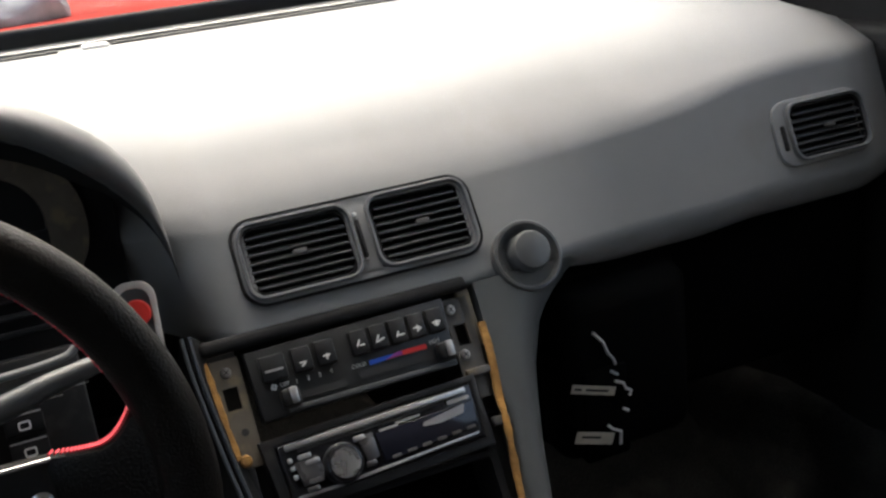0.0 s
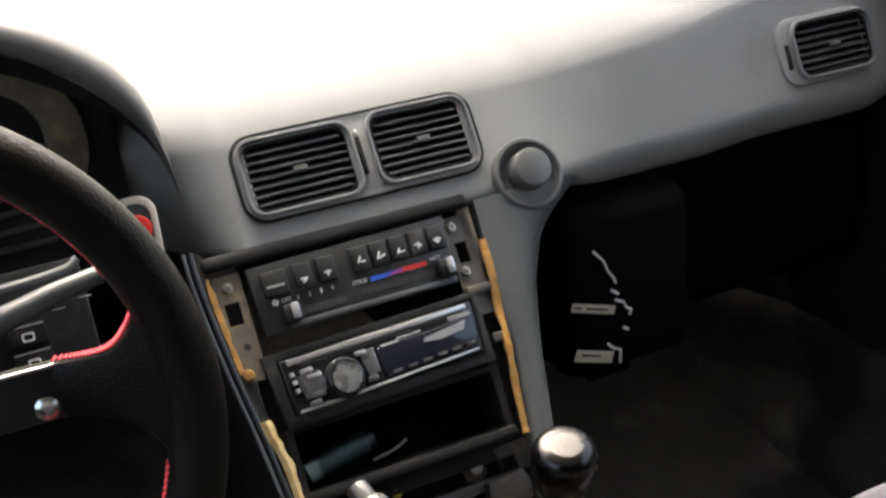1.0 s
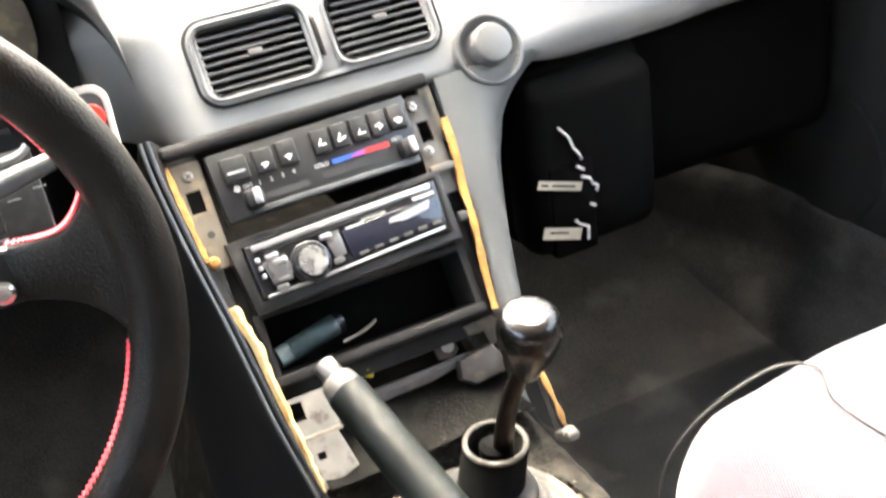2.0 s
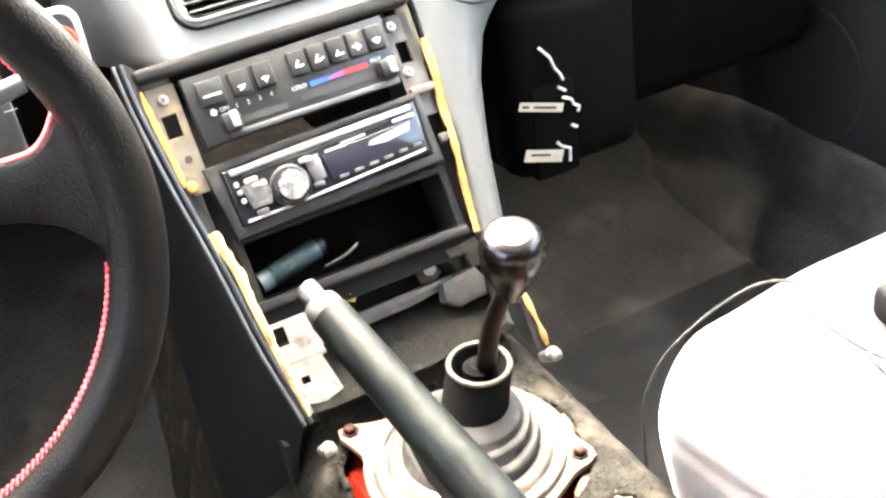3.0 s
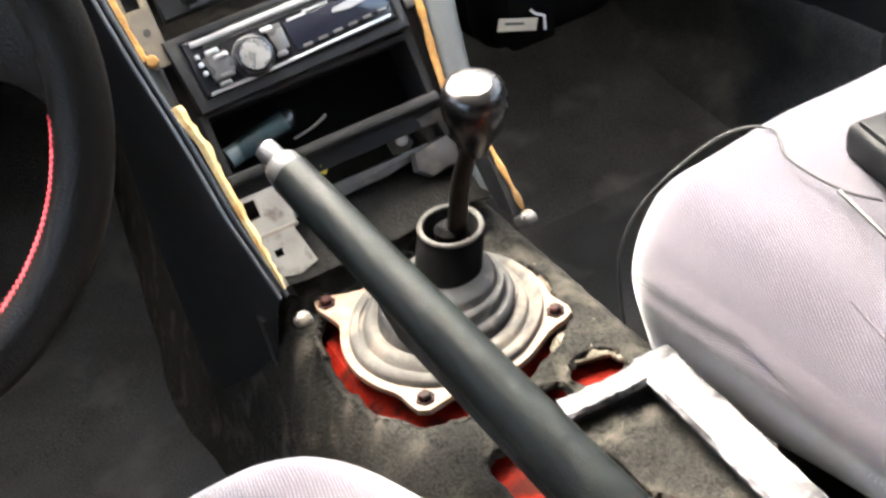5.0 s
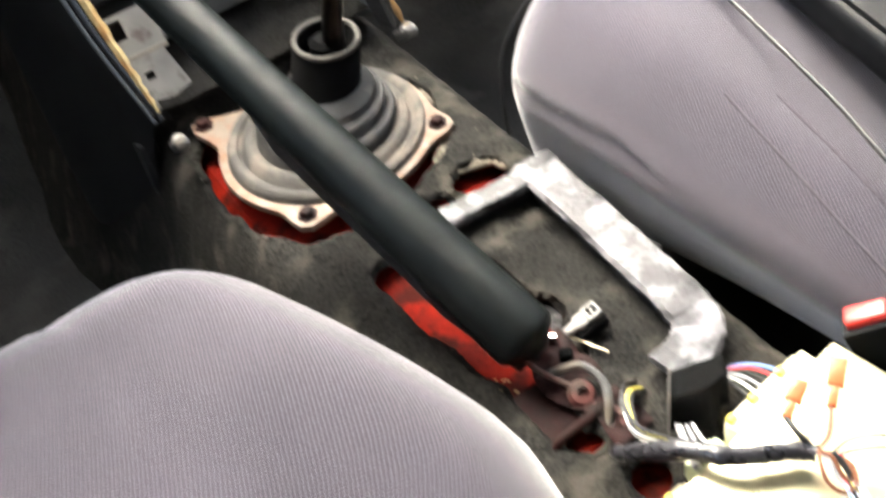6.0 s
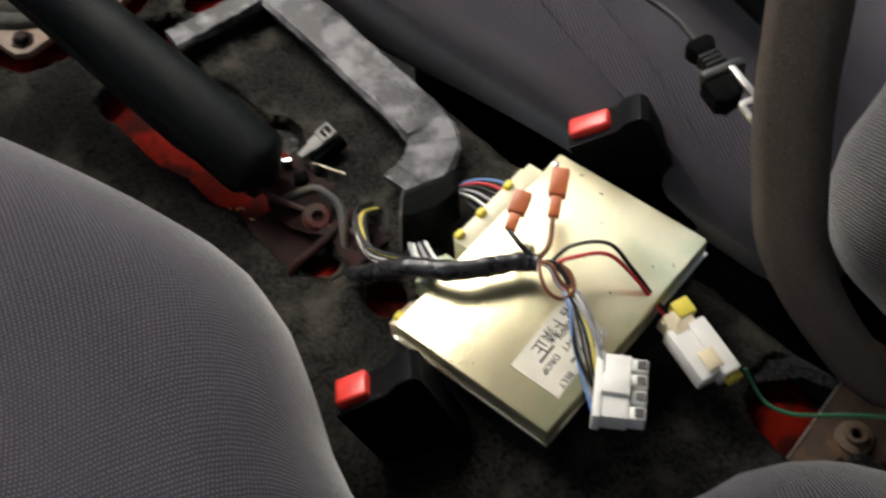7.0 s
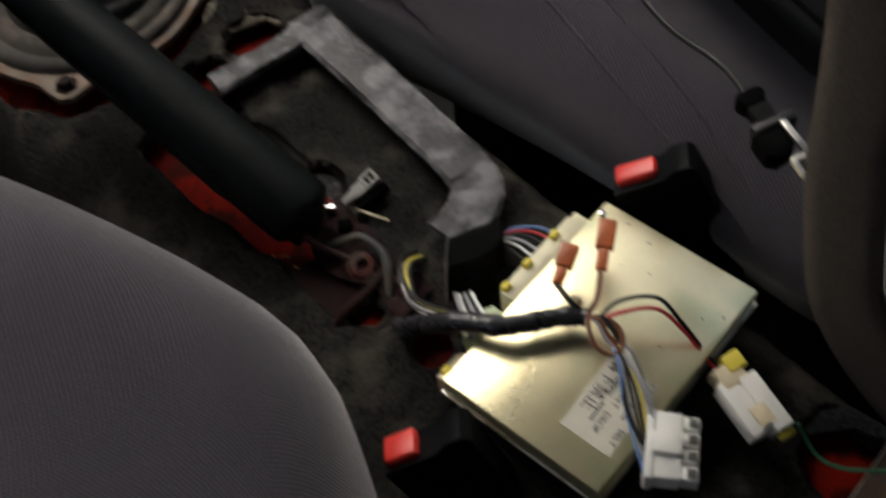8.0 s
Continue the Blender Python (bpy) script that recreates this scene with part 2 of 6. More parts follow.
CLOTH = rib_fabric("seat_cloth", (0.031, 0.028, 0.0345), (0.112, 0.1005, 0.121), (0, 0, 25), 0.0018, 0.28)
CLOTHMESH = rib_fabric("seat_cloth_mesh", (0.020, 0.0184, 0.0220), (0.122, 0.111, 0.128), (0, 0, 35), 0.0021, 0.5)
SEAM = material("seam_cloth", (0.060, 0.054, 0.062), 0.95, spec=0.1, blotch=0.2, blotch_scale=60)
# near-black for black parts, and for shade painted into pocket and footwell
SHADEBLACK = material("shade_black", (0.003, 0.003, 0.003), 0.95, spec=0.05)
BLUEGREY = material("bluish_plastic", (0.11, 0.145, 0.15), 0.35, blotch=0.3, blotch_scale=80)
WIREMATS = [material(n, c, 0.55, blotch=0.1, spec=0.35) for n, c in (("wire_black", (0.012, 0.012, 0.012)), ("wire_white", (0.65, 0.65, 0.62)),
            ("wire_red", (0.5, 0.03, 0.04)), ("wire_brown", (0.15, 0.055, 0.025)), ("wire_blue", (0.13, 0.24, 0.5)),
            ("wire_yellow", (0.6, 0.5, 0.08)), ("wire_green", (0.03, 0.14, 0.07)), ("wire_grey", (0.3, 0.3, 0.32)))]
TAPEBLACK = material("harness_tape", (0.015, 0.015, 0.018), 0.28, blotch=0.3, blotch_scale=120, bump=0.6, bump_scale=180)
WINDGLASS = glass("window_glass", (0.97, 0.98, 0.97))
CLEARBLUE = glass("clear_blue_plastic", (0.55, 0.75, 0.8), 0.15)

# ---- mesh helpers ----
BASE = {}


def thing(name, at, label, category, group=""):
    ob = new(name)
    ob.location = at
    ob.empty_display_size = 0.03
    BASE[ob.name] = Vector(at)
    return tagged(ob, label, category, group)


def origin_of(ob):
    v = Vector(ob.location)
    while ob.parent:
        ob = ob.parent
        v += Vector(ob.location)
    return v


def part(name, bm, mat, parent=None, label="", smooth=True, kind="", category="", angle=35):
    """Links a bmesh, made in world coordinates, as one mesh object under a thing or a part."""
    bmesh.ops.recalc_face_normals(bm, faces=bm.faces)
    me = bpy.data.meshes.new(name)
    off = origin_of(parent) if parent else Vector((0, 0, 0))
    bmesh.ops.translate(bm, verts=bm.verts, vec=-off)
    if smooth:
        lim = radians(angle)
        for f in bm.faces:
            f.smooth = True
        for e in bm.edges:
            if len(e.link_faces) == 2 and e.calc_face_angle(0) > lim:
                e.smooth = False
    bm.to_mesh(me)
    bm.free()
    if mat:
        me.materials.append(mat)
    ob = new(name, me)
    ob.parent = parent
    return tagged(ob, label, category, "", kind)


def box(size, m=None, bevel=0.0, seg=2, bm=None):
    b = bmesh.new()
    bmesh.ops.create_cube(b, size=1.0)
    bmesh.ops.scale(b, vec=size, verts=b.verts)
    if bevel:
        bmesh.ops.bevel(b, geom=b.edges[:], offset=bevel, segments=seg, affect='EDGES', profile=0.5)
    if m is not None:
        bmesh.ops.transform(b, matrix=m, verts=b.verts)
    return join(bm, b)


def join(bm, b):
    if bm is None:
        return b
    me = bpy.data.meshes.new("tmp")
    b.to_mesh(me)
    b.free()
    bm.from_mesh(me)
    bpy.data.meshes.remove(me)
    return bm


def prism(outline, depth, m=None, bevel=0.0, seg=2, bm=None):
    """A flat outline in x, y, grown from z = 0 to depth."""
    b = bmesh.new()
    vs = [b.verts.new((x, y, 0)) for x, y in outline]
    f = b.faces.new(vs)
    r = bmesh.ops.extrude_face_region(b, geom=[f])
    bmesh.ops.translate(b, vec=(0, 0, depth), verts=[v for v in r["geom"] if isinstance(v, bmesh.types.BMVert)])
    bmesh.ops.recalc_face_normals(b, faces=b.faces)
    if bevel:
        es = [e for e in b.edges if len(e.link_faces) == 2 and all(abs(v.co.z - depth) < 1e-7 for v in e.verts)]
        bmesh.ops.bevel(b, geom=es, offset=bevel, segments=seg, affect='EDGES', profile=0.5)
    if m is not None:
        bmesh.ops.transform(b, matrix=m, verts=b.verts)
    return join(bm, b)


def ring_prism(outer, inner, depth, m=None, bm=None, bevel=0.0):
    """A frame between two outlines with as many points each."""
    b = bmesh.new()
    n = len(outer)
    lay = []
    for z in (0, depth):
        lay.append(([b.verts.new((x, y, z)) for x, y in outer], [b.verts.new((x, y, z)) for x, y in inner]))
    for i in range(n):
        j = (i + 1) % n
        (o0, i0), (o1, i1) = lay
        b.faces.new((o1[i], o1[j], i1[j], i1[i]))
        b.faces.new((o0[j], o0[i], i0[i], i0[j]))
        b.faces.new((o0[i], o0[j], o1[j], o1[i]))
        b.faces.new((i0[j], i0[i], i1[i], i1[j]))
    if bevel:
        top = set(lay[1][0]) | set(lay[1][1])
        es = [e for e in b.edges if e.verts[0] in top and e.verts[1] in top and not (e.verts[0] in lay[1][0]) ^ (e.verts[1] in lay[1][0])]
        bmesh.ops.bevel(b, geom=es, offset=bevel, segments=2, affect='EDGES', profile=0.5)
    if m is not None:
        bmesh.ops.transform(b, matrix=m, verts=b.verts)
    return join(bm, b)


def rounded(w, h, r, cx=0.0, cy=0.0, n=6, skew=0.0):
    pts = []
    for sx, sy, a0 in ((1, 1, 0), (-1, 1, 90), (-1, -1, 180), (1, -1, 270)):
        for k in range(n + 1):
            a = radians(a0 + 90 * k / n)
            x = sx * (w / 2 - r) + r * math.cos(a)
            y = sy * (h / 2 - r) + r * math.sin(a)
            pts.append((cx + x + skew * y, cy + y))
    return pts


def revolve(profile, m=None, n=32, bm=None):
    """Profile of (radius, height) turned round z."""
    b = bmesh.new()
    rings = []
    for r, z in profile:
        if r < 1e-6:
            rings.append([b.verts.new((0, 0, z))])
        else:
            rings.append([b.verts.new((r * math.cos(2 * math.pi * k / n), r * math.sin(2 * math.pi * k / n), z)) for k in range(n)])
    for a, c in zip(rings, rings[1:]):
        for k in range(n):
            q = (k + 1) % n
            if len(a) == 1 and len(c) == 1:
                continue
            if len(a) == 1:
                b.faces.new((a[0], c[k], c[q]))
            elif len(c) == 1:
                b.faces.new((a[k], a[q], c[0]))
            else:
                b.faces.new((a[k], a[q], c[q], c[k]))
    if m is not None:
        bmesh.ops.transform(b, matrix=m, verts=b.verts)
    return join(bm, b)


def spline(pts, n=8):
    """A smooth line through points."""
    P = [Vector(p) for p in pts]
    P = [P[0] * 2 - P[1]] + P + [P[-1] * 2 - P[-2]]
    out = []
    for i in range(1, len(P) - 2):
        a, b, c, d = P[i - 1:i + 3]
        for k in range(n):
            t = k / n
            out.append(0.5 * ((2 * b) + (c - a) * t + (2 * a - 5 * b + 4 * c - d) * t * t + (3 * b - a - 3 * c + d) * t ** 3))
    out.append(P[-2])
    return out


def tube(pts, r, n=8, bm=None, closed=False, squash=1.0, up=None):
    """A tube along a line; r is a number or a function of the share of the way."""
    P = [Vector(p) for p in pts]
    b = bmesh.new()
    rings = []
    side = None
    N = len(P)
    for i, p in enumerate(P):
        a, c = (P[i - 1], P[(i + 1) % N]) if closed else (P[max(i - 1, 0)], P[min(i + 1, N - 1)])
        t = (c - a).normalized()
        if side is None:
            side = (Vector(up) if up else (Vector((0, 0, 1)) if abs(t.z) < 0.9 else Vector((1, 0, 0)))).cross(t).normalized()
        else:
            side = (side - t * side.dot(t)).normalized()
        q = t.cross(side)
        rad = r(i / max(1, N - 1)) if callable(r) else r
        rings.append([b.verts.new(p + (side * math.cos(2 * math.pi * k / n) + q * squash * math.sin(2 * math.pi * k / n)) * rad) for k in range(n)])
    pairs = list(zip(rings, rings[1:])) + ([(rings[-1], rings[0])] if closed else [])
    for a, c in pairs:
        for k in range(n):
            b.faces.new((a[k], a[(k + 1) % n], c[(k + 1) % n], c[k]))
    if not closed:
        b.faces.new(rings[0][::-1])
        b.faces.new(rings[-1])
    return join(bm, b)


def loft(sections, bm=None, closed=False, caps=False):
    """A skin over rows of points, each with as many points."""
    b = bmesh.new()
    rows = [[b.verts.new(p) for p in s] for s in sections]
    for a, c in zip(rows, rows[1:]):
        n = len(a)
        for k in range(n if closed else n - 1):
            b.faces.new((a[k], a[(k + 1) % n], c[(k + 1) % n], c[k]))
    if caps:
        b.faces.new(rows[0][::-1])
        b.faces.new(rows[-1])
    return join(bm, b)


def cushion(size, r, m, shape=None, n=18, bm=None):
    """A stuffed block: a rounded box with a fine skin that shape(p) can push about."""
    b = bmesh.new()
    bmesh.ops.create_cube(b, size=2.0)
    bmesh.ops.subdivide_edges(b, edges=b.edges[:], cuts=n, use_grid_fill=True)
    h = Vector(size) / 2
    uv = b.loops.layers.uv.new("weave")
    for f in b.faces:
        c = f.calc_center_median()
        ax = max(range(3), key=lambda i: abs(c[i]))
        i, j = [(1, 2), (0, 2), (0, 1)][ax]
        for lp in f.loops:
            lp[uv].uv = (lp.vert.co[i] * h[i], lp.vert.co[j] * h[j])
    for v in b.verts:
        q = Vector((v.co.x * h.x, v.co.y * h.y, v.co.z * h.z))
        inner = Vector([max(-(h[i] - r), min(h[i] - r, q[i])) for i in range(3)])
        d = q - inner
        if d.length > 1e-9:
            q = inner + d.normalized() * r
        v.co = shape(q, h) if shape else q
    bmesh.ops.transform(b, matrix=m, verts=b.verts)
    return join(bm, b)


def smooth_step(a, b, x):
    t = max(0.0, min(1.0, (x - a) / (b - a)))
    return t * t * (3 - 2 * t)


def frame_of(x_axis, y_axis, at):
    X = Vector(x_axis).normalized()
    Y = (Vector(y_axis) - X * X.dot(Vector(y_axis))).normalized()
    Z = X.cross(Y)
    m = Matrix((X, Y, Z)).transposed().to_4x4()
    m.translation = at
    return m


def text(body, size, m, mat, parent, name="lettering", depth=0.0003, align='CENTER'):
    """Letters as a thin mesh."""
    cu = bpy.data.curves.new(name, 'FONT')
    cu.body, cu.size, cu.extrude, cu.align_x, cu.align_y = body, size, depth, align, 'CENTER'
    tmp = bpy.data.objects.new("tmp", cu)
    scene.collection.objects.link(tmp)
    me = bpy.data.meshes.new_from_object(tmp.evaluated_get(bpy.context.evaluated_depsgraph_get()))
    bpy.data.objects.remove(tmp)
    b = bmesh.new()
    b.from_mesh(me)
    bpy.data.meshes.remove(me)
    bmesh.ops.transform(b, matrix=m, verts=b.verts)
    return part(name, b, mat, parent, smooth=False)


# the sloping face of the centre console: x across, v up the slope, h out of it
CF = frame_of((1, 0, 0), (0, 0.6, 1), (0, 0.277, 0.154))


def cf(x, v, h=0.0):
    return CF @ Matrix.Translation((x, v, h))


def cfp(x, v, h=0.0):
    return CF @ Vector((x, v, h))


# ---- the car's shell ----
def slab(name, a, b, mat, label, bevel=0.004):
    a, b = Vector(a), Vector(b)
    return part(name, box(b - a, Matrix.Translation((a + b) / 2), bevel), mat, None, label, kind="structure")


slab("floor", (-0.72, -1.5, -0.30), (0.72, 1.0, -0.262), FLOORCARPET, "dark grey carpeted car floor")
slab("wall_front", (-0.72, 0.95, -0.30), (0.72, 0.99, 0.40), MATT, "dark firewall behind the dashboard")
# unseen; goes up to the roof to block light from the rear window
slab("wall_rear", (-0.72, -1.5, -0.262), (0.72, -1.46, 0.865), DOORVINYL, "unseen dark panel closing the cabin's rear against light")
slab("ceiling", (-0.60, -1.455, 0.84), (0.60, 0.22, 0.865), HEADLINER, "pale cloth headliner of the roof")


def door(side, n):
    s = side
    x = s * 0.70
    t = door_ob = part("door_%d" % n, box((0.05, 1.525, 0.68), Matrix.Translation((x, 0.2075, 0.05)), 0.012, 3), DOORVINYL, None,
                       "black vinyl car door panel with an armrest", kind="structure")
    part("armrest", box((0.06, 0.62, 0.05), Matrix.Translation((s * 0.655, -0.1, 0.13)), 0.018, 4), DOORVINYL, t)
    part("door_pocket", box((0.035, 0.5, 0.12), Matrix.Translation((s * 0.662, 0.05, -0.14)), 0.014, 3), DOORVINYL, t)
    m = frame_of((0, 1, 0), (0, 0, 1), (s * 0.674, 0.46, -0.02)) if s < 0 else frame_of((0, -1, 0), (0, 0, 1), (s * 0.674, 0.46, -0.02))
    spk = part("speaker_ring", revolve([(0.088, 0), (0.087, 0.0008), (0.083, 0.0014), (0.079, 0.0008), (0.03, 0.0006), (0, 0.0005)], m, 40), DOORVINYL, t)
    # rear quarter
    part("wall_%s" % ("left" if s < 0 else "right"), box((0.05, 0.95, 0.70), Matrix.Translation((x, -1.03, 0.06)), 0.01), DOORVINYL, None,
         "dark rear side panel of the cabin", kind="structure")
    # unseen panel added over the quarter window to block light
    part("wall_quarter", prism([(-1.49, 0.405), (-0.64, 0.405), (-0.68, 0.86), (-1.49, 0.86)], 0.02, frame_of((0, 1, 0), (-s * 0.2, 0, 1), (s * 0.775, 0, 0)), 0.003), DOORVINYL, None, "unseen dark panel closing the rear quarter against light", kind="structure")
    # window frame: sloping posts
    part("trim_post" if s < 0 else "trim_post", tube([(s * 0.69, 0.92, 0.40), (s * 0.64, 0.50, 0.68), (s * 0.59, 0.22, 0.85)], 0.028, 10), DOORVINYL, None, "black covered windscreen post", kind="structure")
    part("trim_post", tube([(s * 0.70, -0.62, 0.38), (s * 0.6, -0.66, 0.85)], 0.04, 10), DOORVINYL, None, "black covered door post", kind="structure")
    g = loft([[(s * 0.70, y, 0.39), (s * 0.685, y, 0.5), (s * 0.645, y, 0.68), (s * 0.605, y, 0.84)] for y in (-0.62, -0.2, 0.22)])
    w = part("window_%d" % n, g, WINDGLASS, None, "clear side window glass", kind="structure", smooth=False)
    w.visible_shadow = False
    gs = w.modifiers.new("thickness", 'SOLIDIFY')
    gs.thickness = 0.004
    sail = [(0.10, 0.385), (0.93, 0.385), (0.92, 0.40), (0.72, 0.50), (0.30, 0.50)]
    part("trim_corner", prism(sail, 0.012, frame_of((0, 1, 0), (-s * 0.12, 0, 1), (s * 0.735, 0, 0)), 0.003), DOORVINYL, None, "black corner panel of the door window", kind="structure")


door(-1, 1)
door(1, 2)
ws = loft([[(x, 0.985 - 0.04 * (x / 0.65) ** 2, 0.44), (x * 0.97, 0.73, 0.605), (x * 0.93, 0.48, 0.74), (x * 0.9, 0.22, 0.85)] for x in (-0.67, -0.4, -0.15, 0.15, 0.4, 0.67)])
wsob = part("window_3", ws, WINDGLASS, None, "clear windscreen glass", kind="structure", smooth=False)
wsob.visible_shadow = False
gs = wsob.modifiers.new("thickness", 'SOLIDIFY')
gs.thickness = 0.004
part("trim", box((1.3, 0.02, 0.030), Matrix.Translation((0, 0.950, 0.4585)), 0.007, 3), MATT, None, "black rubber windscreen seal", kind="structure")

# outside: the bonnet and the ground
hood = loft([[(x, y, 0.458 - 0.022 * (y - 1.08) - 0.04 * (x / 0.75) ** 2) for x in np.linspace(-0.75, 0.75, 15)] for y in np.linspace(1.08, 2.1, 10)])
part("bonnet", hood, BONNETRED, None, "red painted car bonnet", kind="structure")
part("ground", loft([[(x, y, -0.75) for x in np.linspace(-60, 60, 13)] for y in np.linspace(-60, 60, 13)]), GROUND, None, "brown dirt and grass ground", kind="structure", smooth=False)

def lump_shape(q, h):
    return q + Vector((0, 0, 0.02 * noise.noise(q * 14))) + 0.012 * noise.noise_vector(q * 22)


# made-up lump standing in for an unidentified pale shape beyond the windscreen
lump = tagged(part("pale_lump", cushion((0.20, 0.22, 0.06), 0.027, Matrix.Translation((-0.185, 1.33, 0.462)), lump_shape, 16), PALELUMP, None, "pale grey crumpled stand-in for an unidentified shape on the bonnet"), category="cloth")
# ---- tunnel with torn carpet ----
def tunnel_z(x, y):
    top = -0.012 + 0.03 * smooth_step(0.22, 0.45, y) - 0.03 * smooth_step(-0.38, -0.75, y)
    a = abs(x - 0.01)
    return top - 0.25 * smooth_step(0.085 + 0.022 * smooth_step(-0.32, -0.38, y), 0.20, a) - 0.01 * (a / 0.1) ** 2


def bare(x, y):
    """Where the carpet is cut away and red sheet metal shows."""
    n = noise.noise(Vector((x * 45, y * 45, 2.0))) * 0.010 + noise.noise(Vector((x * 130, y * 130, 5.0))) * 0.004
    left = np.interp(y, [-0.03, -0.005, 0.014, 0.032, 0.066, 0.088, 0.131, 0.19], [-0.047, -0.0515, -0.059, -0.066, -0.080, -0.083, -0.081, -0.078])
    if math.hypot((x + 0.010) / 0.090, (y - 0.092) / 0.090) - 1 + n * 8 < 0 and x > left + n * 0.4:
        return True
    edge = np.interp(y, [-0.24, -0.2, -0.18, -0.13, -0.077, -0.03], [-0.022, -0.026, -0.026, -0.034, -0.040, -0.044])
    if -0.232 < y + n < -0.048 and edge + n * 0.5 < x < (0.012 if y > -0.19 else -0.013) + n:
        return True
    if math.hypot((x - 0.061) / 0.019, (y + 0.014) / 0.010) < 1 + n * 25:
        return True
    if math.hypot((x - 0.018) / 0.011, (y + 0.022) / 0.009) < 1 + n * 20 or math.hypot((x - 0.019) / 0.007, (y + 0.143) / 0.011) < 1 + n * 20:
        return True
    if 0.0100 < x < 0.0165 + n * 0.4 and -0.168 < y < -0.085:
        return True
    if math.hypot((x + 0.006) / 0.009, (y + 0.270) / 0.008) < 1 + n * 20:
        return True
    return 0.080 < x - n * 0.5 < 0.123 and -0.475 < y < n * 0.4 + np.interp(x, [0.062, 0.082, 0.109, 0.116, 0.123], [-0.440, -0.440, -0.427, -0.430, -0.444])


xs = np.concatenate([np.linspace(-0.24, -0.13, 8), np.linspace(-0.126, 0.146, 76), np.linspace(0.15, 0.26, 8)])
part("tunnel", loft([[(x, y, tunnel_z(x, y) - 0.004) for x in np.linspace(-0.25, 0.27, 40)] for y in np.linspace(-1.45, 0.96, 60)]), REDPAINT, None,
     "red painted sheet metal floor tunnel", kind="structure")
b = bmesh.new()
ys = np.concatenate([np.linspace(-1.45, -0.60, 12), np.linspace(-0.59, 0.30, 250), np.linspace(0.31, 0.95, 14)])
grid = [[b.verts.new((x, y, tunnel_z(x, y) + 0.005 + 0.0025 * noise.noise(Vector((x * 60, y * 60, 0))) + 0.002 * noise.noise(Vector((x * 200, y * 200, 3))))) for x in xs] for y in ys]
for i in range(len(ys) - 1):
    for j in range(len(xs) - 1):
        if not bare((xs[j] + xs[j + 1]) / 2, (ys[i] + ys[i + 1]) / 2):
            b.faces.new((grid[i][j], grid[i][j + 1], grid[i + 1][j + 1], grid[i + 1][j]))
bmesh.ops.delete(b, geom=[v for v in b.verts if not v.link_faces], context='VERTS')
for _ in range(14):
    rim_verts = [v for v in b.verts if any(len(e.link_faces) == 1 for e in v.link_edges) and -0.6 < v.co.y < 0.3 and -0.13 < v.co.x < 0.15]
    bmesh.ops.smooth_vert(b, verts=rim_verts, factor=0.5, use_axis_x=True, use_axis_y=True, use_axis_z=True)
for v in rim_verts:
    v.co.x += 0.0012 * noise.noise(v.co * 400)
    v.co.y += 0.0012 * noise.noise(v.co * 380 + Vector((7, 0, 0)))
    v.co.z += 0.002
car = part("carpet", b, CARPET, None, "worn dark carpet, cut away round the lever", kind="structure")
sol = car.modifiers.new("thickness", 'SOLIDIFY')
sol.thickness = 0.006
sol.offset = -1

# thick carpet fold along the tunnel's side
sec = []
for y in np.linspace(-0.325, -0.456, 34):
    n_ = noise.noise(Vector((y * 60, 1.7, 0))) * 0.002 + noise.noise(Vector((y * 240, 4.1, 0))) * 0.001
    x1 = np.interp(y, [-0.456, -0.365, -0.325], [0.1335, 0.1175, 0.112]) + n_
    x0 = np.interp(y, [-0.456, -0.440, -0.422], [0.126, 0.120, 0.090])
    z1 = -0.017 - 0.002 * smooth_step(-0.36, -0.45, y)
    z0 = max(tunnel_z(x0, y) + 0.006, z1)
    sec.append([(x0, y, z0), (x0 + (x1 - x0) * 0.5, y, (z0 + z1) / 2 + 0.002 + n_), (x1 - 0.004, y, z1 + 0.001), (x1 - 0.001, y, z1 - 0.001), (x1, y, z1 - 0.005), (x1 - 0.001, y, z1 - 0.013), (x1 - 0.008, y, z1 - 0.016)])
part("carpet_fold", loft(sec), FOLDCARPET, car, "thick dark grey carpet fold")

# frayed pale backing at the carpet's edge
sec = []
for k in range(46):
    y = -0.028 + 0.211 * k / 45
    n_ = noise.noise(Vector((y * 70, 3.1, 0))) * 0.006 + noise.noise(Vector((y * 260, 8.1, 0))) * 0.003
    dy_ = (y - 0.088) / 0.083
    x0 = (-0.002 + 0.083 * math.sqrt(1 - dy_ * dy_) if abs(dy_) < 1 else 0.04)
    x0 = max(x0, 0.081 if y < 0.0 else 0.048) + n_
    x1 = 0.103 + 0.008 * smooth_step(0.05, 0.18, y) + noise.noise(Vector((y * 90, 5.5, 1))) * 0.004
    sec.append([(x0 + (x1 - x0) * j / 9, y, tunnel_z(x0 + (x1 - x0) * j / 9, y) + 0.0085 + 0.003 * noise.noise(Vector((x0 * 90 + j, y * 120, 2)))) for j in range(10)])
fb = part("frayed_backing", loft(sec), JUTE, car, "frayed pale carpet backing")
fs = fb.modifiers.new("thickness", 'SOLIDIFY')
fs.thickness = 0.004

# ---- dashboard ----
dash = thing("dashboard", (0, 0.6, 0.2), "grey grained vinyl dashboard with rounded top pad", "dashboard")


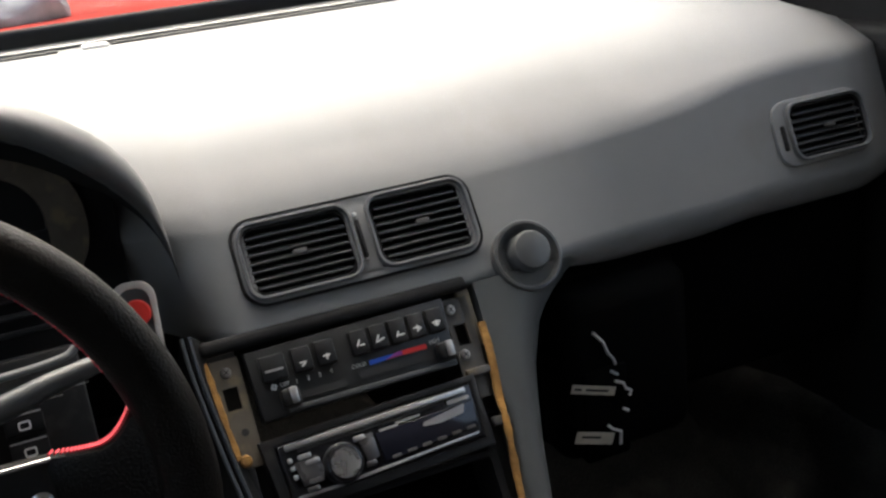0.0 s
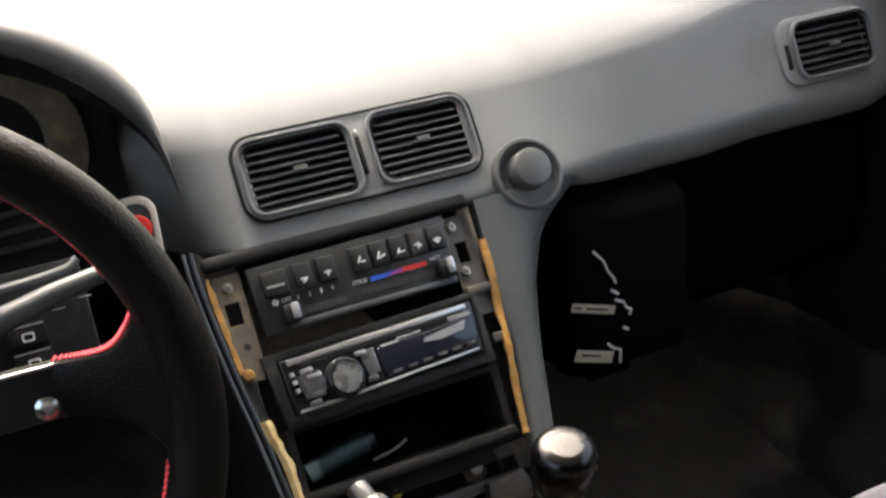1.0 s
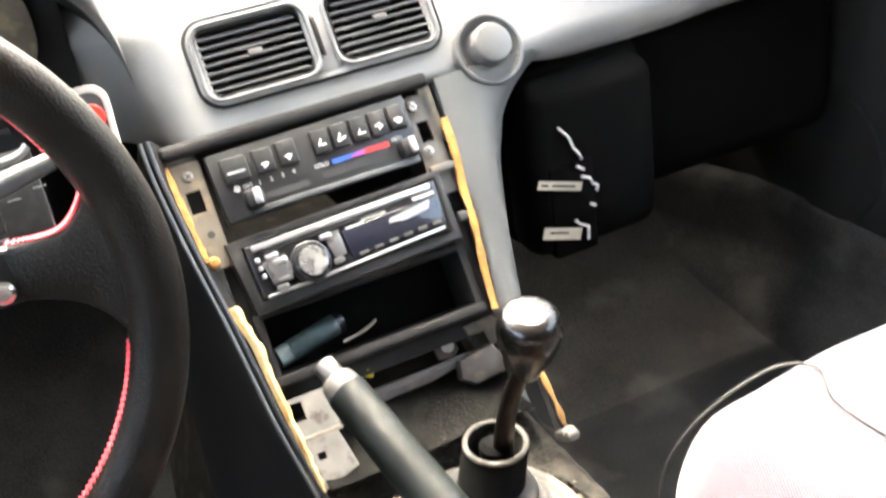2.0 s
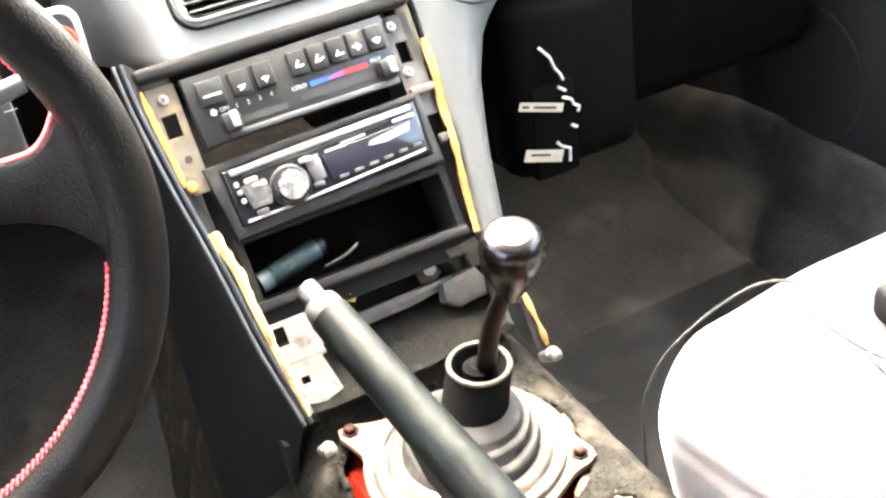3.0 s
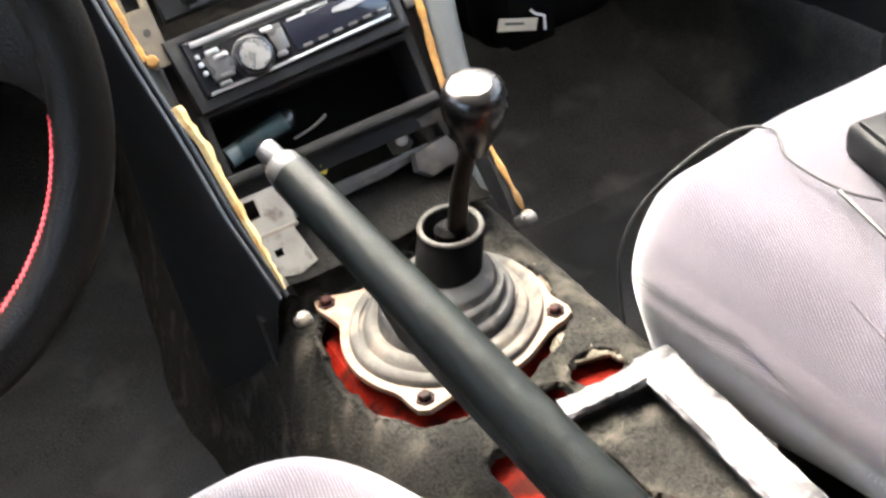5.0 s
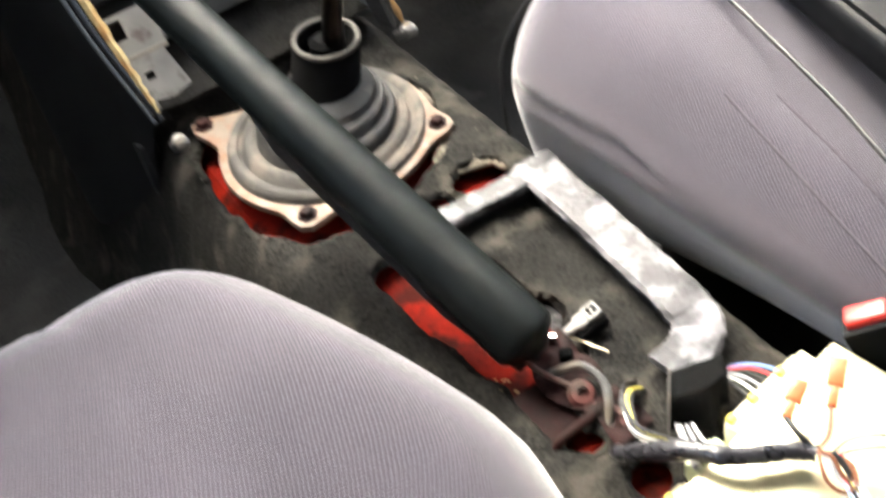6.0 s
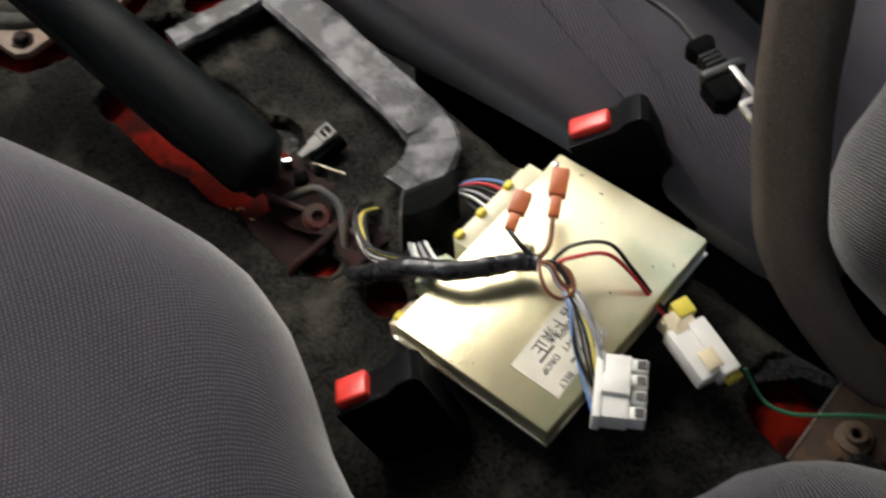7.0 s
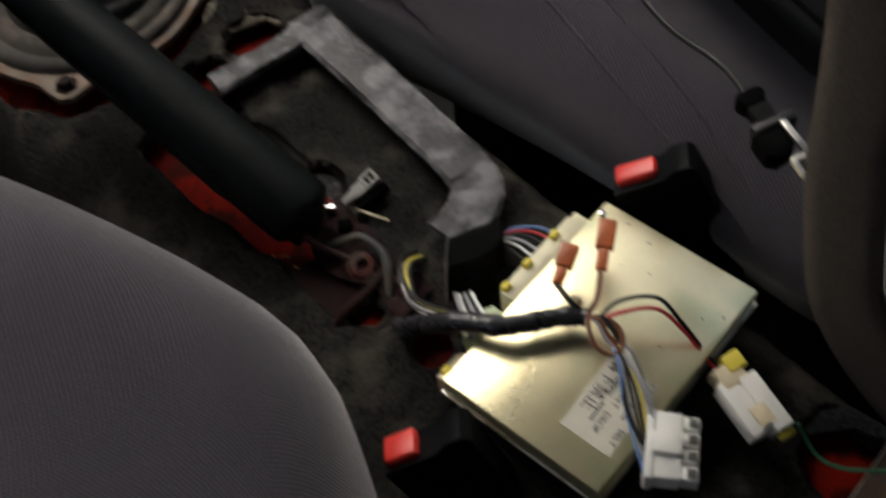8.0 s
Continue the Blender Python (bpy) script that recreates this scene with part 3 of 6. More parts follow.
def dash_profile(x):
    """Section of the dashboard at x: p grows on the passenger's side, d towards the driver's."""
    p = smooth_step(0.16, 0.30, x)
    d = 1 - smooth_step(-0.168, -0.078, x)
    end = smooth_step(0.60, 0.72, x)
    brow = smooth_step(0.26, 0.56, x)
    dy = 0.032 * p + 0.10 * d + 0.012 * smooth_step(0.38, 0.48, x) + 0.04 * end
    low = Vector((0.344 + dy, 0.265 - 0.005 * p))
    up = Vector((0.392 + (dy - 0.10 * d) * 0.9 - 0.012 * p + 0.03 * d + 0.012 * brow, 0.345 + 0.026 * brow))
    r = 0.010 + 0.030 * p
    pts = [(low.x + 0.10, low.y - r * 1.15)] + [(low.x + r * (1 - math.cos(radians(a))), low.y - r * math.sin(radians(a))) for a in (90, 75, 60, 45, 30, 15)] + [(low.x, low.y)]
    for k in np.linspace(1 / 14, 1.0, 14):
        q = low.lerp(up, k)
        pts.append((q.x, q.y))
    top = 0.422 + 0.004 * p - 0.03 * end
    for out, rise in ((0.016, 0.2), (0.038, 0.43), (0.066, 0.65), (0.10, 0.83), (0.15, 0.96)):
        pts.append((up.x + out, up.y + rise * (top - up.y)))
    return pts + [(0.65, 0.431 - 0.025 * end), (0.73, 0.437 - 0.02 * end), (0.82, 0.443 - 0.01 * end), (0.90, 0.446), (0.945, 0.446)]


secs = []
for x in np.concatenate([np.linspace(-0.70, -0.22, 14), np.linspace(-0.20, -0.10, 14), np.linspace(-0.095, 0.155, 51), np.linspace(0.16, 0.34, 18), np.linspace(0.36, 0.495, 8), np.linspace(0.50, 0.63, 27), np.linspace(0.64, 0.70, 4)]):
    secs.append([(x, y, z) for y, z in dash_profile(x)])
sh = loft(secs)
gone = []
for f in sh.faces:
    c = f.calc_center_median()
    v = (c.y - 0.277) * 0.5145 + (c.z - 0.154) * 0.8575
    if -0.066 < c.x < 0.129 and 0.158 < v < 0.217 and c.y < 0.42:
        gone.append(f)
    if 0.519 < c.x < 0.607 and 0.284 < c.z < 0.330 and c.y < 0.45:
        gone.append(f)
bmesh.ops.delete(sh, geom=gone, context='FACES')
part("shell", sh, VINYL, dash, angle=60)
# windscreen end of the top: demister slots and strip
for x0, x1 in ((-0.62, -0.14), (-0.08, 0.55)):
    part("demister_slot", box((x1 - x0, 0.018, 0.006), Matrix.Translation(((x0 + x1) / 2, 0.885, 0.4445)), 0.002), MATT, dash)
part("demister_strip", box((1.3, 0.045, 0.006), Matrix.Translation((0, 0.918, 0.4475)) @ Matrix.Rotation(radians(1), 4, 'X'), 0.002), VENTGREY, dash)
part("sensor_cap", box((0.030, 0.022, 0.004), Matrix.Translation((-0.098, 0.882, 0.4465)), 0.001), PRINT, dash, "small pale sensor cap")

# hood over the instruments
def hood_arc(y, k, inset):
    """Arch across the hood at depth y; k: how far it has sunk into the top pad."""
    pts = []
    for i in range(37):
        a = math.pi * i / 36
        c = math.cos(a)
        s = math.sin(a) ** 0.72
        g = smooth_step(0.05, 0.75, math.sin(a))
        grow = inset * g
        hx = 0.248 - grow
        x = -0.365 + hx * math.copysign(abs(c) ** 0.8, c)
        z = 0.255 + (0.238 - grow - 0.075 * k) * s
        pts.append((x, y + 0.07 * (1 - g), z))
    return pts


hs = [hood_arc(0.347, 0, 0.014), hood_arc(0.336, 0, 0.012), hood_arc(0.329, 0, 0.007), hood_arc(0.328, 0, 0.001), hood_arc(0.332, 0, -0.005), hood_arc(0.340, 0.01, -0.010), hood_arc(0.352, 0.03, -0.013), hood_arc(0.375, 0.09, -0.013), hood_arc(0.42, 0.22, -0.012),
      hood_arc(0.49, 0.42, -0.010), hood_arc(0.58, 0.66, -0.007), hood_arc(0.68, 0.88, -0.003), hood_arc(0.80, 1.1, 0.0)]
part("instrument_hood", loft(hs), SHADEDHOODVINYL, dash, angle=60)
part("hood_lining", loft([hood_arc(0.346, 0, 0.0145), hood_arc(0.375, 0.14, 0.016), hood_arc(0.42, 0.36, 0.018), hood_arc(0.46, 0.55, 0.02)]), MATT, dash)
clus = thing("instrument_cluster", (-0.365, 0.45, 0.30), "black instrument cluster with a grey dial surround", "instruments")
part("panel", prism(rounded(0.42, 0.18, 0.05, -0.365, 0.345), 0.01, frame_of((1, 0, 0), (0, 0.1, 1), (0, 0.395, 0)), 0.003), MATT, clus)
part("dial_surround", ring_prism(rounded(0.375, 0.125, 0.06, -0.365, 0.372, 10), rounded(0.312, 0.085, 0.042, -0.365, 0.375, 10), 0.012, frame_of((1, 0, 0), (0, 0.1, 1), (0, 0.386, 0)), bevel=0.002), LIGHTFRAME, clus, "grey dial surround")
for cx in (-0.43, -0.30):
    part("dial", revolve([(0.042, 0), (0.042, 0.006), (0.039, 0.006), (0.043, 0.002), (0, 0.002)], frame_of((1, 0, 0), (0, 0.1, 1), (cx, 0.425, 0.372)), 32), GLOSS, clus)
part("warning_strip", box((0.06, 0.008, 0.014), frame_of((1, 0, 0), (0, 0.1, 1), (-0.215, 0.418, 0.345)), 0.003), GREYMET, clus)


def vent(w, h, cx, cv, m, nslat):
    """A louvred air outlet: raised rim, deep dark well, slats and a finger tab."""
    v = part("air_vent", ring_prism(rounded(w, h, 0.014, cx, cv), rounded(w - 0.006, h - 0.006, 0.012, cx, cv), 0.007, m @ Matrix.Translation((0, 0, -0.002)), bevel=0.0014), RIMGREY, dash)
    part("inner_rim", ring_prism(rounded(w - 0.0075, h - 0.0075, 0.0115, cx, cv), rounded(w - 0.013, h - 0.013, 0.010, cx, cv), 0.004, m @ Matrix.Translation((0, 0, -0.004)), bevel=0.001), MATT, v)
    part("well", ring_prism(rounded(w - 0.009, h - 0.009, 0.010, cx, cv), rounded(w - 0.013, h - 0.013, 0.009, cx, cv), 0.035, m @ Matrix.Translation((0, 0, -0.036))), MATT, v)
    part("well_back", prism(rounded(w - 0.010, h - 0.010, 0.010, cx, cv), 0.001, m @ Matrix.Translation((0, 0, -0.037))), MATT, v)
    ih = h - 0.016
    for k in range(nslat):
        yy = cv - ih / 2 + ih * (k + 0.5) / nslat
        inset = 0.006 if k in (0, nslat - 1) else 0.0
        mm = m @ Matrix.Translation((cx, yy, -0.003)) @ Matrix.Rotation(radians(-62), 4, 'X')
        part("slat", box((w - 0.013 - inset, 0.0085, 0.0019), mm, 0.0005, 1), SLATBLACK, v)
    for s in (-0.25, 0.25):
        part("vane", box((0.001, ih, 0.012), m @ Matrix.Translation((cx + s * w, cv, -0.018))), MATT, v)
    part("tab", box((0.012, 0.005, 0.005), m @ Matrix.Translation((cx, cv, 0.002)), 0.001), GREYMET, v)
    return v


# centre pair in a common raised frame
mv = cf(0, 0, 0.0)
part("vent_surround", ring_prism(rounded(0.2165, 0.0755, 0.02, 0.0315, 0.1875), rounded(0.2115, 0.0705, 0.018, 0.0315, 0.1875), 0.004, mv, bevel=0.0015), MATT, dash)
part("vent_plate", ring_prism(rounded(0.213, 0.072, 0.018, 0.0315, 0.1875), rounded(0.192, 0.058, 0.006, 0.0315, 0.1875), 0.003, mv), VINYL, dash)
part("vent_bridge", box((0.022, 0.064, 0.003), cf(0.0325, 0.1875, 0.0015), 0.0005), VINYL, dash)
vent(0.100, 0.066, -0.0225, 0.1875, cf(0, 0, 0.003), 7)
vent(0.094, 0.066, 0.0880, 0.1885, cf(0, 0, 0.003), 7)
part("vent_slider", box((0.0035, 0.034, 0.004), cf(0.0315, 0.186, 0.005), 0.001), MATT, dash)
for v in (0.170, 0.208):
    part("slider_dot", revolve([(0.0018, 0), (0.0018, 0.002), (0, 0.0022)], cf(0.0315, v, 0.0032), 10), PRINT, dash)
# outer vent
mr = frame_of((1, 0.0, 0), (0, 0.42, 1), (0.560, 0.403, 0.307))
part("vent_plate", ring_prism(rounded(0.120, 0.070, 0.02, -0.004, 0), rounded(0.094, 0.052, 0.004, 0.003, 0), 0.005, mr @ Matrix.Translation((0, 0, -0.004)), bevel=0.002), VINYL, dash)
vent(0.102, 0.062, 0.003, 0.0, mr @ Matrix.Translation((0, 0, 0.002)), 6)
part("vent_slider", box((0.004, 0.026, 0.004), mr @ Matrix.Translation((-0.055, -0.004, 0.002)), 0.001), MATT, dash)
# round blanking knob beside the vents
kn = part("round_knob", revolve([(0.0325, -0.006), (0.0325, 0.003), (0.0312, 0.005), (0.0290, 0.0052), (0.0208, -0.005), (0.0, -0.005)], cf(0.172, 0.1365, 0.004), 40), KNOBGREY, dash, "round black knob with a wide collar")
part("cap", revolve([(0.0185, -0.008), (0.0180, 0.0095), (0.0165, 0.0125), (0.0145, 0.0132), (0.0, 0.0128)], cf(0.173, 0.139, 0.006), 40), KNOBGREY, kn)

# ---- centre console ----
con = thing("centre_console", (0, 0.25, 0.0), "stripped black centre console with torn yellow foam edges", "console")
# left flank: black panel from the rim down to the floor
rim_l = [(-0.131, 0.141), (-0.130, 0.11), (-0.126, 0.07), (-0.121, 0.03), (-0.115, -0.01), (-0.110, -0.05), (-0.105, -0.095), (-0.099, -0.13), (-0.092, -0.168)]
sec = []
for x, v in rim_l:
    p = cfp(x, v, 0.004)
    z0 = min(p.z - 0.01, -0.25)
    sec.append([(p.x + 0.012, p.y + 0.002, p.z - 0.006), (p.x + 0.006, p.y, p.z), (p.x, p.y, p.z), (p.x - 0.005, p.y + 0.002, p.z - 0.006),
                (p.x - 0.012, p.y + 0.012, p.z - 0.04), (p.x - 0.02, p.y + 0.03, (p.z + z0) / 2), (p.x - 0.025, p.y + 0.035, z0)])
part("left_panel", loft(sec), MATT, con)
# right arm: grey vinyl limb from the dash down to the tunnel
arm = [(0.116, 0.236, 0.1265), (0.116, 0.231, 0.125), (0.116, 0.224, 0.1225), (0.116, 0.213, 0.1175), (0.116, 0.203, 0.111), (0.1155, 0.190, 0.103), (0.115, 0.178, 0.092), (0.1145, 0.168, 0.080), (0.113, 0.152, 0.045), (0.112, 0.144, 0.015), (0.109, 0.136, -0.02), (0.105, 0.130, -0.055), (0.100, 0.123, -0.095), (0.096, 0.113, -0.135), (0.094, 0.108, -0.165)]
sec = []
for xi, xo, v in arm:
    p, q = cfp(xi, v, 0), cfp(xo, v, -0.45 * max(0.0, xo - 0.19))
    w = xo - xi
    n = Vector((0, -0.857, 0.514))
    sec.append([p + Vector((-0.002, 0.06, -0.01)), p - n * 0.012, p + n * 0.002, p + n * 0.006 + Vector((w * 0.2, 0, 0)), p + n * 0.0075 + Vector((w * 0.5, 0, 0)), p + n * 0.005 + Vector((w * 0.8, 0, 0)),
                q - n * 0.004, q - n * 0.02 + Vector((0.004, 0, 0)), q + Vector((0.012, 0.07, -0.02)), q + Vector((0.014, 0.16, -0.05))])
part("right_arm", loft(sec), SHADEDARMVINYL, con, "grey vinyl right limb of the console", angle=60)
# backing: dark box behind the units
part("inner_box", ring_prism([(-0.122, 0.136), (0.116, 0.136), (0.100, -0.09), (-0.105, -0.09)], [(-0.094, 0.126), (0.092, 0.126), (0.088, -0.066), (-0.09, -0.066)], 0.05, cf(0, 0, -0.062)), MATT, con)
part("top_lip", box((0.232, 0.012, 0.012), cf(-0.006, 0.1285, -0.001), 0.004, 3), MATT, con)


def foam_strip(pts, w, seed):
    rng = random.Random(seed)
    P = spline([cfp(*p) for p in pts], 6)
    b = bmesh.new()
    shift = rng.uniform(0, 9)
    return tube(P, lambda t: w * (0.95 + 0.45 * noise.noise(Vector((t * 9, shift, 0))) + 0.2 * noise.noise(Vector((t * 40, shift, 3)))), 8, b, squash=0.45)


part("foam", foam_strip([(-0.1215, 0.118, 0), (-0.119, 0.09, 0.002), (-0.117, 0.06, 0.002), (-0.114, 0.038, 0.003)], 0.0033, 3), FOAM, con, "torn yellow foam edge")
rng = random.Random(11)
sec = []
for k in range(34):
    t = k / 33
    v = -0.002 - 0.160 * t
    xo = np.interp(v, [-0.165, -0.13, -0.08, -0.035, -0.005], [-0.0905, -0.0945, -0.1005, -0.1045, -0.1125])
    w = (0.0095 - 0.005 * t) * (0.85 + 0.3 * rng.random())
    j = rng.uniform(0, 0.0012)
    sec.append([cfp(xo, v, -0.004), cfp(xo, v, 0.006 + j), cfp(xo + w * 0.5, v, 0.0075 + j), cfp(xo + w, v, 0.005), cfp(xo + w, v, -0.004)])
part("foam", loft(sec, closed=True, caps=True), PALEFOAM, con, "pale yellow foam strip along the edge")
for off, mat_, r in ((0.0, PANELGREY, 0.0022), (-0.0055, VENTGREY, 0.0018)):
    part("rim_bead", tube(spline([cfp(x + 0.003 + off, v, 0.005) for x, v in rim_l], 4), r, 8), mat_, con)
part("foam", foam_strip([(0.1135, 0.092, 0.001), (0.1115, 0.06, 0.003), (0.1085, 0.03, 0.001), (0.107, 0.012, 0.004), (0.105, -0.012, 0.003), (0.102, -0.04, 0.001), (0.0985, -0.075, 0.002)], 0.0036, 5), FOAM, con, "torn yellow foam edge")
# metal side frames with square holes
def side_frame(s, cx):
    fr = part("side_frame", ring_prism([(cx - 0.011, 0.118), (cx + 0.012, 0.118), (cx + 0.012, 0.03), (cx - 0.011, 0.03)],
                                       [(cx - 0.006, 0.095), (cx + 0.006, 0.095), (cx + 0.006, 0.077), (cx - 0.006, 0.077)], 0.003, cf(0, 0, -0.006)), GREYMET if s > 0 else LIGHTFRAME, con)
    return fr


fl = side_frame(-1, -0.106)
fr = side_frame(1, 0.0955)


def screw(x, v, h, parent, r=0.0045):
    s = part("screw", revolve([(r, 0), (r, 0.001), (r * 0.8, 0.003), (0, 0.0034)], cf(x, v, h), 14), STEEL, parent)
    part("slot", box((r * 1.2, 0.0009, 0.0006), cf(x, v, h + 0.0033) @ Matrix.Rotation(0.6, 4, 'Z')), INK, s)
    part("slot", box((0.0009, r * 1.2, 0.0006), cf(x, v, h + 0.0034) @ Matrix.Rotation(0.6, 4, 'Z')), INK, s)


screw(-0.106, 0.107, -0.003, con)
screw(0.0905, 0.109, -0.003, con)
screw(0.0915, 0.069, -0.003, con)
part("frame_hole", revolve([(0.003, 0), (0.003, 0.0006), (0, 0.0006)], cf(-0.1035, 0.058, -0.003), 12), INK, con)
part("peg", revolve([(0.005, -0.004), (0.0052, 0.004), (0.004, 0.007), (0, 0.008)], cf(-0.1095, 0.036, -0.002), 14), FOAM, con, "round yellow foam peg")
part("right_ledge", box((0.012, 0.05, 0.004), cf(0.106, 0.098, -0.005), 0.001), LIGHTFRAME, con)
part("right_clip", box((0.024, 0.007, 0.006), cf(0.098, 0.052, 0.0), 0.0015), GREYMET, con)
part("right_clip", box((0.016, 0.008, 0.006), cf(0.104, 0.008, 0.0), 0.0015), GREYMET, con)
part("left_clip", box((0.008, 0.032, 0.006), cf(-0.1075, 0.014, -0.006), 0.0015), PLASTIC, con)
part("right_clip", box((0.012, 0.03, 0.006), cf(0.1, 0.03, -0.012), 0.0015), MATT, con)
# storage pocket under the stereo
part("pocket", ring_prism(rounded(0.188, 0.062, 0.004, -0.0005, -0.044), rounded(0.174, 0.048, 0.003, -0.0005, -0.042), 0.055, cf(0, 0, -0.06), bevel=0.001), MATT, con, "open black storage pocket")
# pocket's back and floor coloured near-black to paint the shade inside
part("pocket_back", box((0.18, 0.052, 0.003), cf(0, -0.042, -0.058)), SHADEBLACK, con)
part("pocket_floor", box((0.176, 0.003, 0.05), cf(0, -0.066, -0.032)), SHADEBLACK, con)
part("cross_bar", box((0.186, 0.0085, 0.012), cf(-0.001, -0.070, -0.003), 0.0018, 2), MATT, con)
# lower cross member with bolt plate and light-grey clip
part("cross_member", prism([(-0.096, -0.1035), (0.094, -0.1030), (0.094, -0.1065), (0.030, -0.1150), (-0.096, -0.1165)], 0.010, cf(0, 0, -0.028), 0.002), GREYMET, con, "dark grey metal cross member")
pl = part("bolt_plate", prism([(0.043, -0.081), (0.063, -0.079), (0.066, -0.098), (0.058, -0.104), (0.046, -0.101)], 0.004, cf(0, 0, -0.032), 0.001), CLIPGREY, con)
part("bolt_head", revolve([(0.0055, 0), (0.0055, 0.003), (0.003, 0.004), (0.003, 0.0025), (0, 0.0025)], cf(0.0565, -0.092, -0.028), 12), STEEL, pl, smooth=False)
clip = part("plastic_clip", prism([(0.056, -0.1055), (0.088, -0.1020), (0.094, -0.112), (0.092, -0.128), (0.064, -0.130), (0.053, -0.121)], 0.014, cf(0, 0, -0.020), 0.003), CLIPGREY, con, "grey plastic clip")
part("clip_arm", prism([(0.070, -0.081), (0.100, -0.079), (0.103, -0.092), (0.098, -0.104), (0.088, -0.103), (0.086, -0.090), (0.072, -0.089)], 0.008, cf(0, 0, -0.018), 0.002), CLIPGREY, clip)
part("felt_pad", loft([[(x, y, 0.022 + 0.32 * (y - 0.19) + 0.003 * noise.noise(Vector((x * 40, y * 40, 6)))) for x in np.linspace(-0.085, 0.10, 24)] for y in np.linspace(0.185, 0.25, 8)]), SHADEDFELT, con, "brown felt pad behind the lever")
part("duct", box((0.18, 0.10, 0.02), Matrix.Translation((0, 0.30, 0.02)) @ Matrix.Rotation(radians(30), 4, 'X'), 0.006), MATT, con)
# lower left bare frame with square holes
wf = part("lower_frame", ring_prism([(-0.103, -0.085), (-0.056, -0.085), (-0.058, -0.118), (-0.098, -0.118)],
                                    [(-0.096, -0.089), (-0.082, -0.089), (-0.082, -0.104), (-0.096, -0.104)], 0.003, cf(0, 0, 0.0)), PALEFRAME, con, "pale bare lower frame with square holes")
part("lower_frame", ring_prism([(-0.100, -0.120), (-0.062, -0.120), (-0.055, -0.152), (-0.093, -0.163)],
                               [(-0.084, -0.132), (-0.077, -0.132), (-0.077, -0.138), (-0.084, -0.138)], 0.003, cf(0, 0, 0.002)), PALEFRAME, con, "pale bare lower frame with square holes")
part("frame_step", box((0.042, 0.004, 0.014), cf(-0.078, -0.119, -0.003), 0.001), LIGHTFRAME, con)
# feet of the console at both sides of the lever
for sx, y in ((-0.090, 0.150), (0.106, 0.146)):
    ft = part("foot_clip", box((0.011, 0.03, 0.009), Matrix.Translation((sx, y, 0.012)) @ Matrix.Rotation(radians(-35), 4, 'X'), 0.003, 2), GREYMET, con)
    part("bolt_head", revolve([(0.0055, 0), (0.0055, 0.003), (0.004, 0.005), (0, 0.005)], Matrix.Translation((sx, y - 0.004, 0.017)) @ Matrix.Rotation(radians(40), 4, 'X'), 12), STEEL, ft)
part("foam", tube(spline([(0.1035, 0.195, 0.085), (0.1025, 0.175, 0.062), (0.105, 0.158, 0.038), (0.107, 0.150, 0.020)], 6), lambda t: 0.0022 + 0.0008 * math.sin(t * 17), 7, squash=0.5), FOAM, con, "torn yellow foam edge")
part("right_gusset", prism([(0.196, 0.088), (0.150, 0.018), (0.175, 0.012), (0.225, 0.05)], 0.004, frame_of((0, 1, 0), (0, 0, 1), (0.098, 0, 0)), 0.001), MATT, con)
part("bracket_lug", prism([(-0.010, -0.004), (0.008, -0.006), (0.012, 0.004), (-0.002, 0.008)], 0.004, frame_of((1, 0.1, 0.25), (0, 0.5, 1), (0.092, 0.192, 0.078)), 0.001), STEEL, con, "bright steel lug")
part("end_panel", box((0.016, 0.08, 0.15), Matrix.Translation((-0.104, 0.245, -0.090)), 0.004), PLASTIC, con)
part("yellow_tag", box((0.008, 0.004, 0.008), Matrix.Translation((-0.018, 0.245, 0.070)) @ Matrix.Rotation(0.5, 4, 'Y'), 0.001), YELLOWP, con, "small yellow plastic tag")
# clear tube lying in the pocket
bot = thing("plastic_tube", tuple(cfp(-0.05, -0.055, -0.02)), "clear bluish plastic tube lying in the pocket", "tube")
mt = frame_of(cfp(-0.0275, -0.040, 0) - cfp(-0.078, -0.050, 0), (0, 0.6, 1), cfp(-0.050, -0.0455, -0.022))
part("tube_body", revolve([(0, -0.024), (0.0085, -0.024), (0.0092, -0.022), (0.0092, 0.024), (0.007, 0.028), (0, 0.028)], mt @ Matrix.Rotation(radians(90), 4, 'Y'), 20), CLEARBLUE, bot)
part("tube_cap", revolve([(0, 0), (0.0085, 0), (0.0085, 0.012), (0, 0.012)], mt @ Matrix.Translation((-0.034, 0, 0)) @ Matrix.Rotation(radians(90), 4, 'Y'), 20), BLUEGREY, bot)
part("label_band", revolve([(0.0080, -0.021), (0.0080, 0.021)], mt @ Matrix.Rotation(radians(90), 4, 'Y'), 20), BLUEGREY, bot)

rod = thing("thin_rod", tuple(cfp(-0.012, -0.052, -0.02)), "thin bent wire rod lying in the pocket", "wire")
part("rod", tube(spline([cfp(-0.030, -0.0575, -0.012), cfp(-0.014, -0.055, -0.010), cfp(-0.002, -0.051, -0.010), cfp(0.001, -0.049, -0.010)], 6), 0.0011, 8), GREYMET, rod)

# ---- heater controls ----
hv = thing("heater_controls", tuple(cfp(-0.004, 0.092, 0)), "black heater control panel with push buttons and sliders", "heater controls")
part("body", prism([(-0.090, 0.1175), (0.084, 0.1205), (0.081, 0.064), (-0.088, 0.0605)], 0.012, cf(0, 0, -0.008), 0.002, 2), PANELGREY, hv)
part("lower_lip", box((0.148, 0.005, 0.004), cf(0.006, 0.0645, 0.0045), 0.0015), VENTGREY, hv)


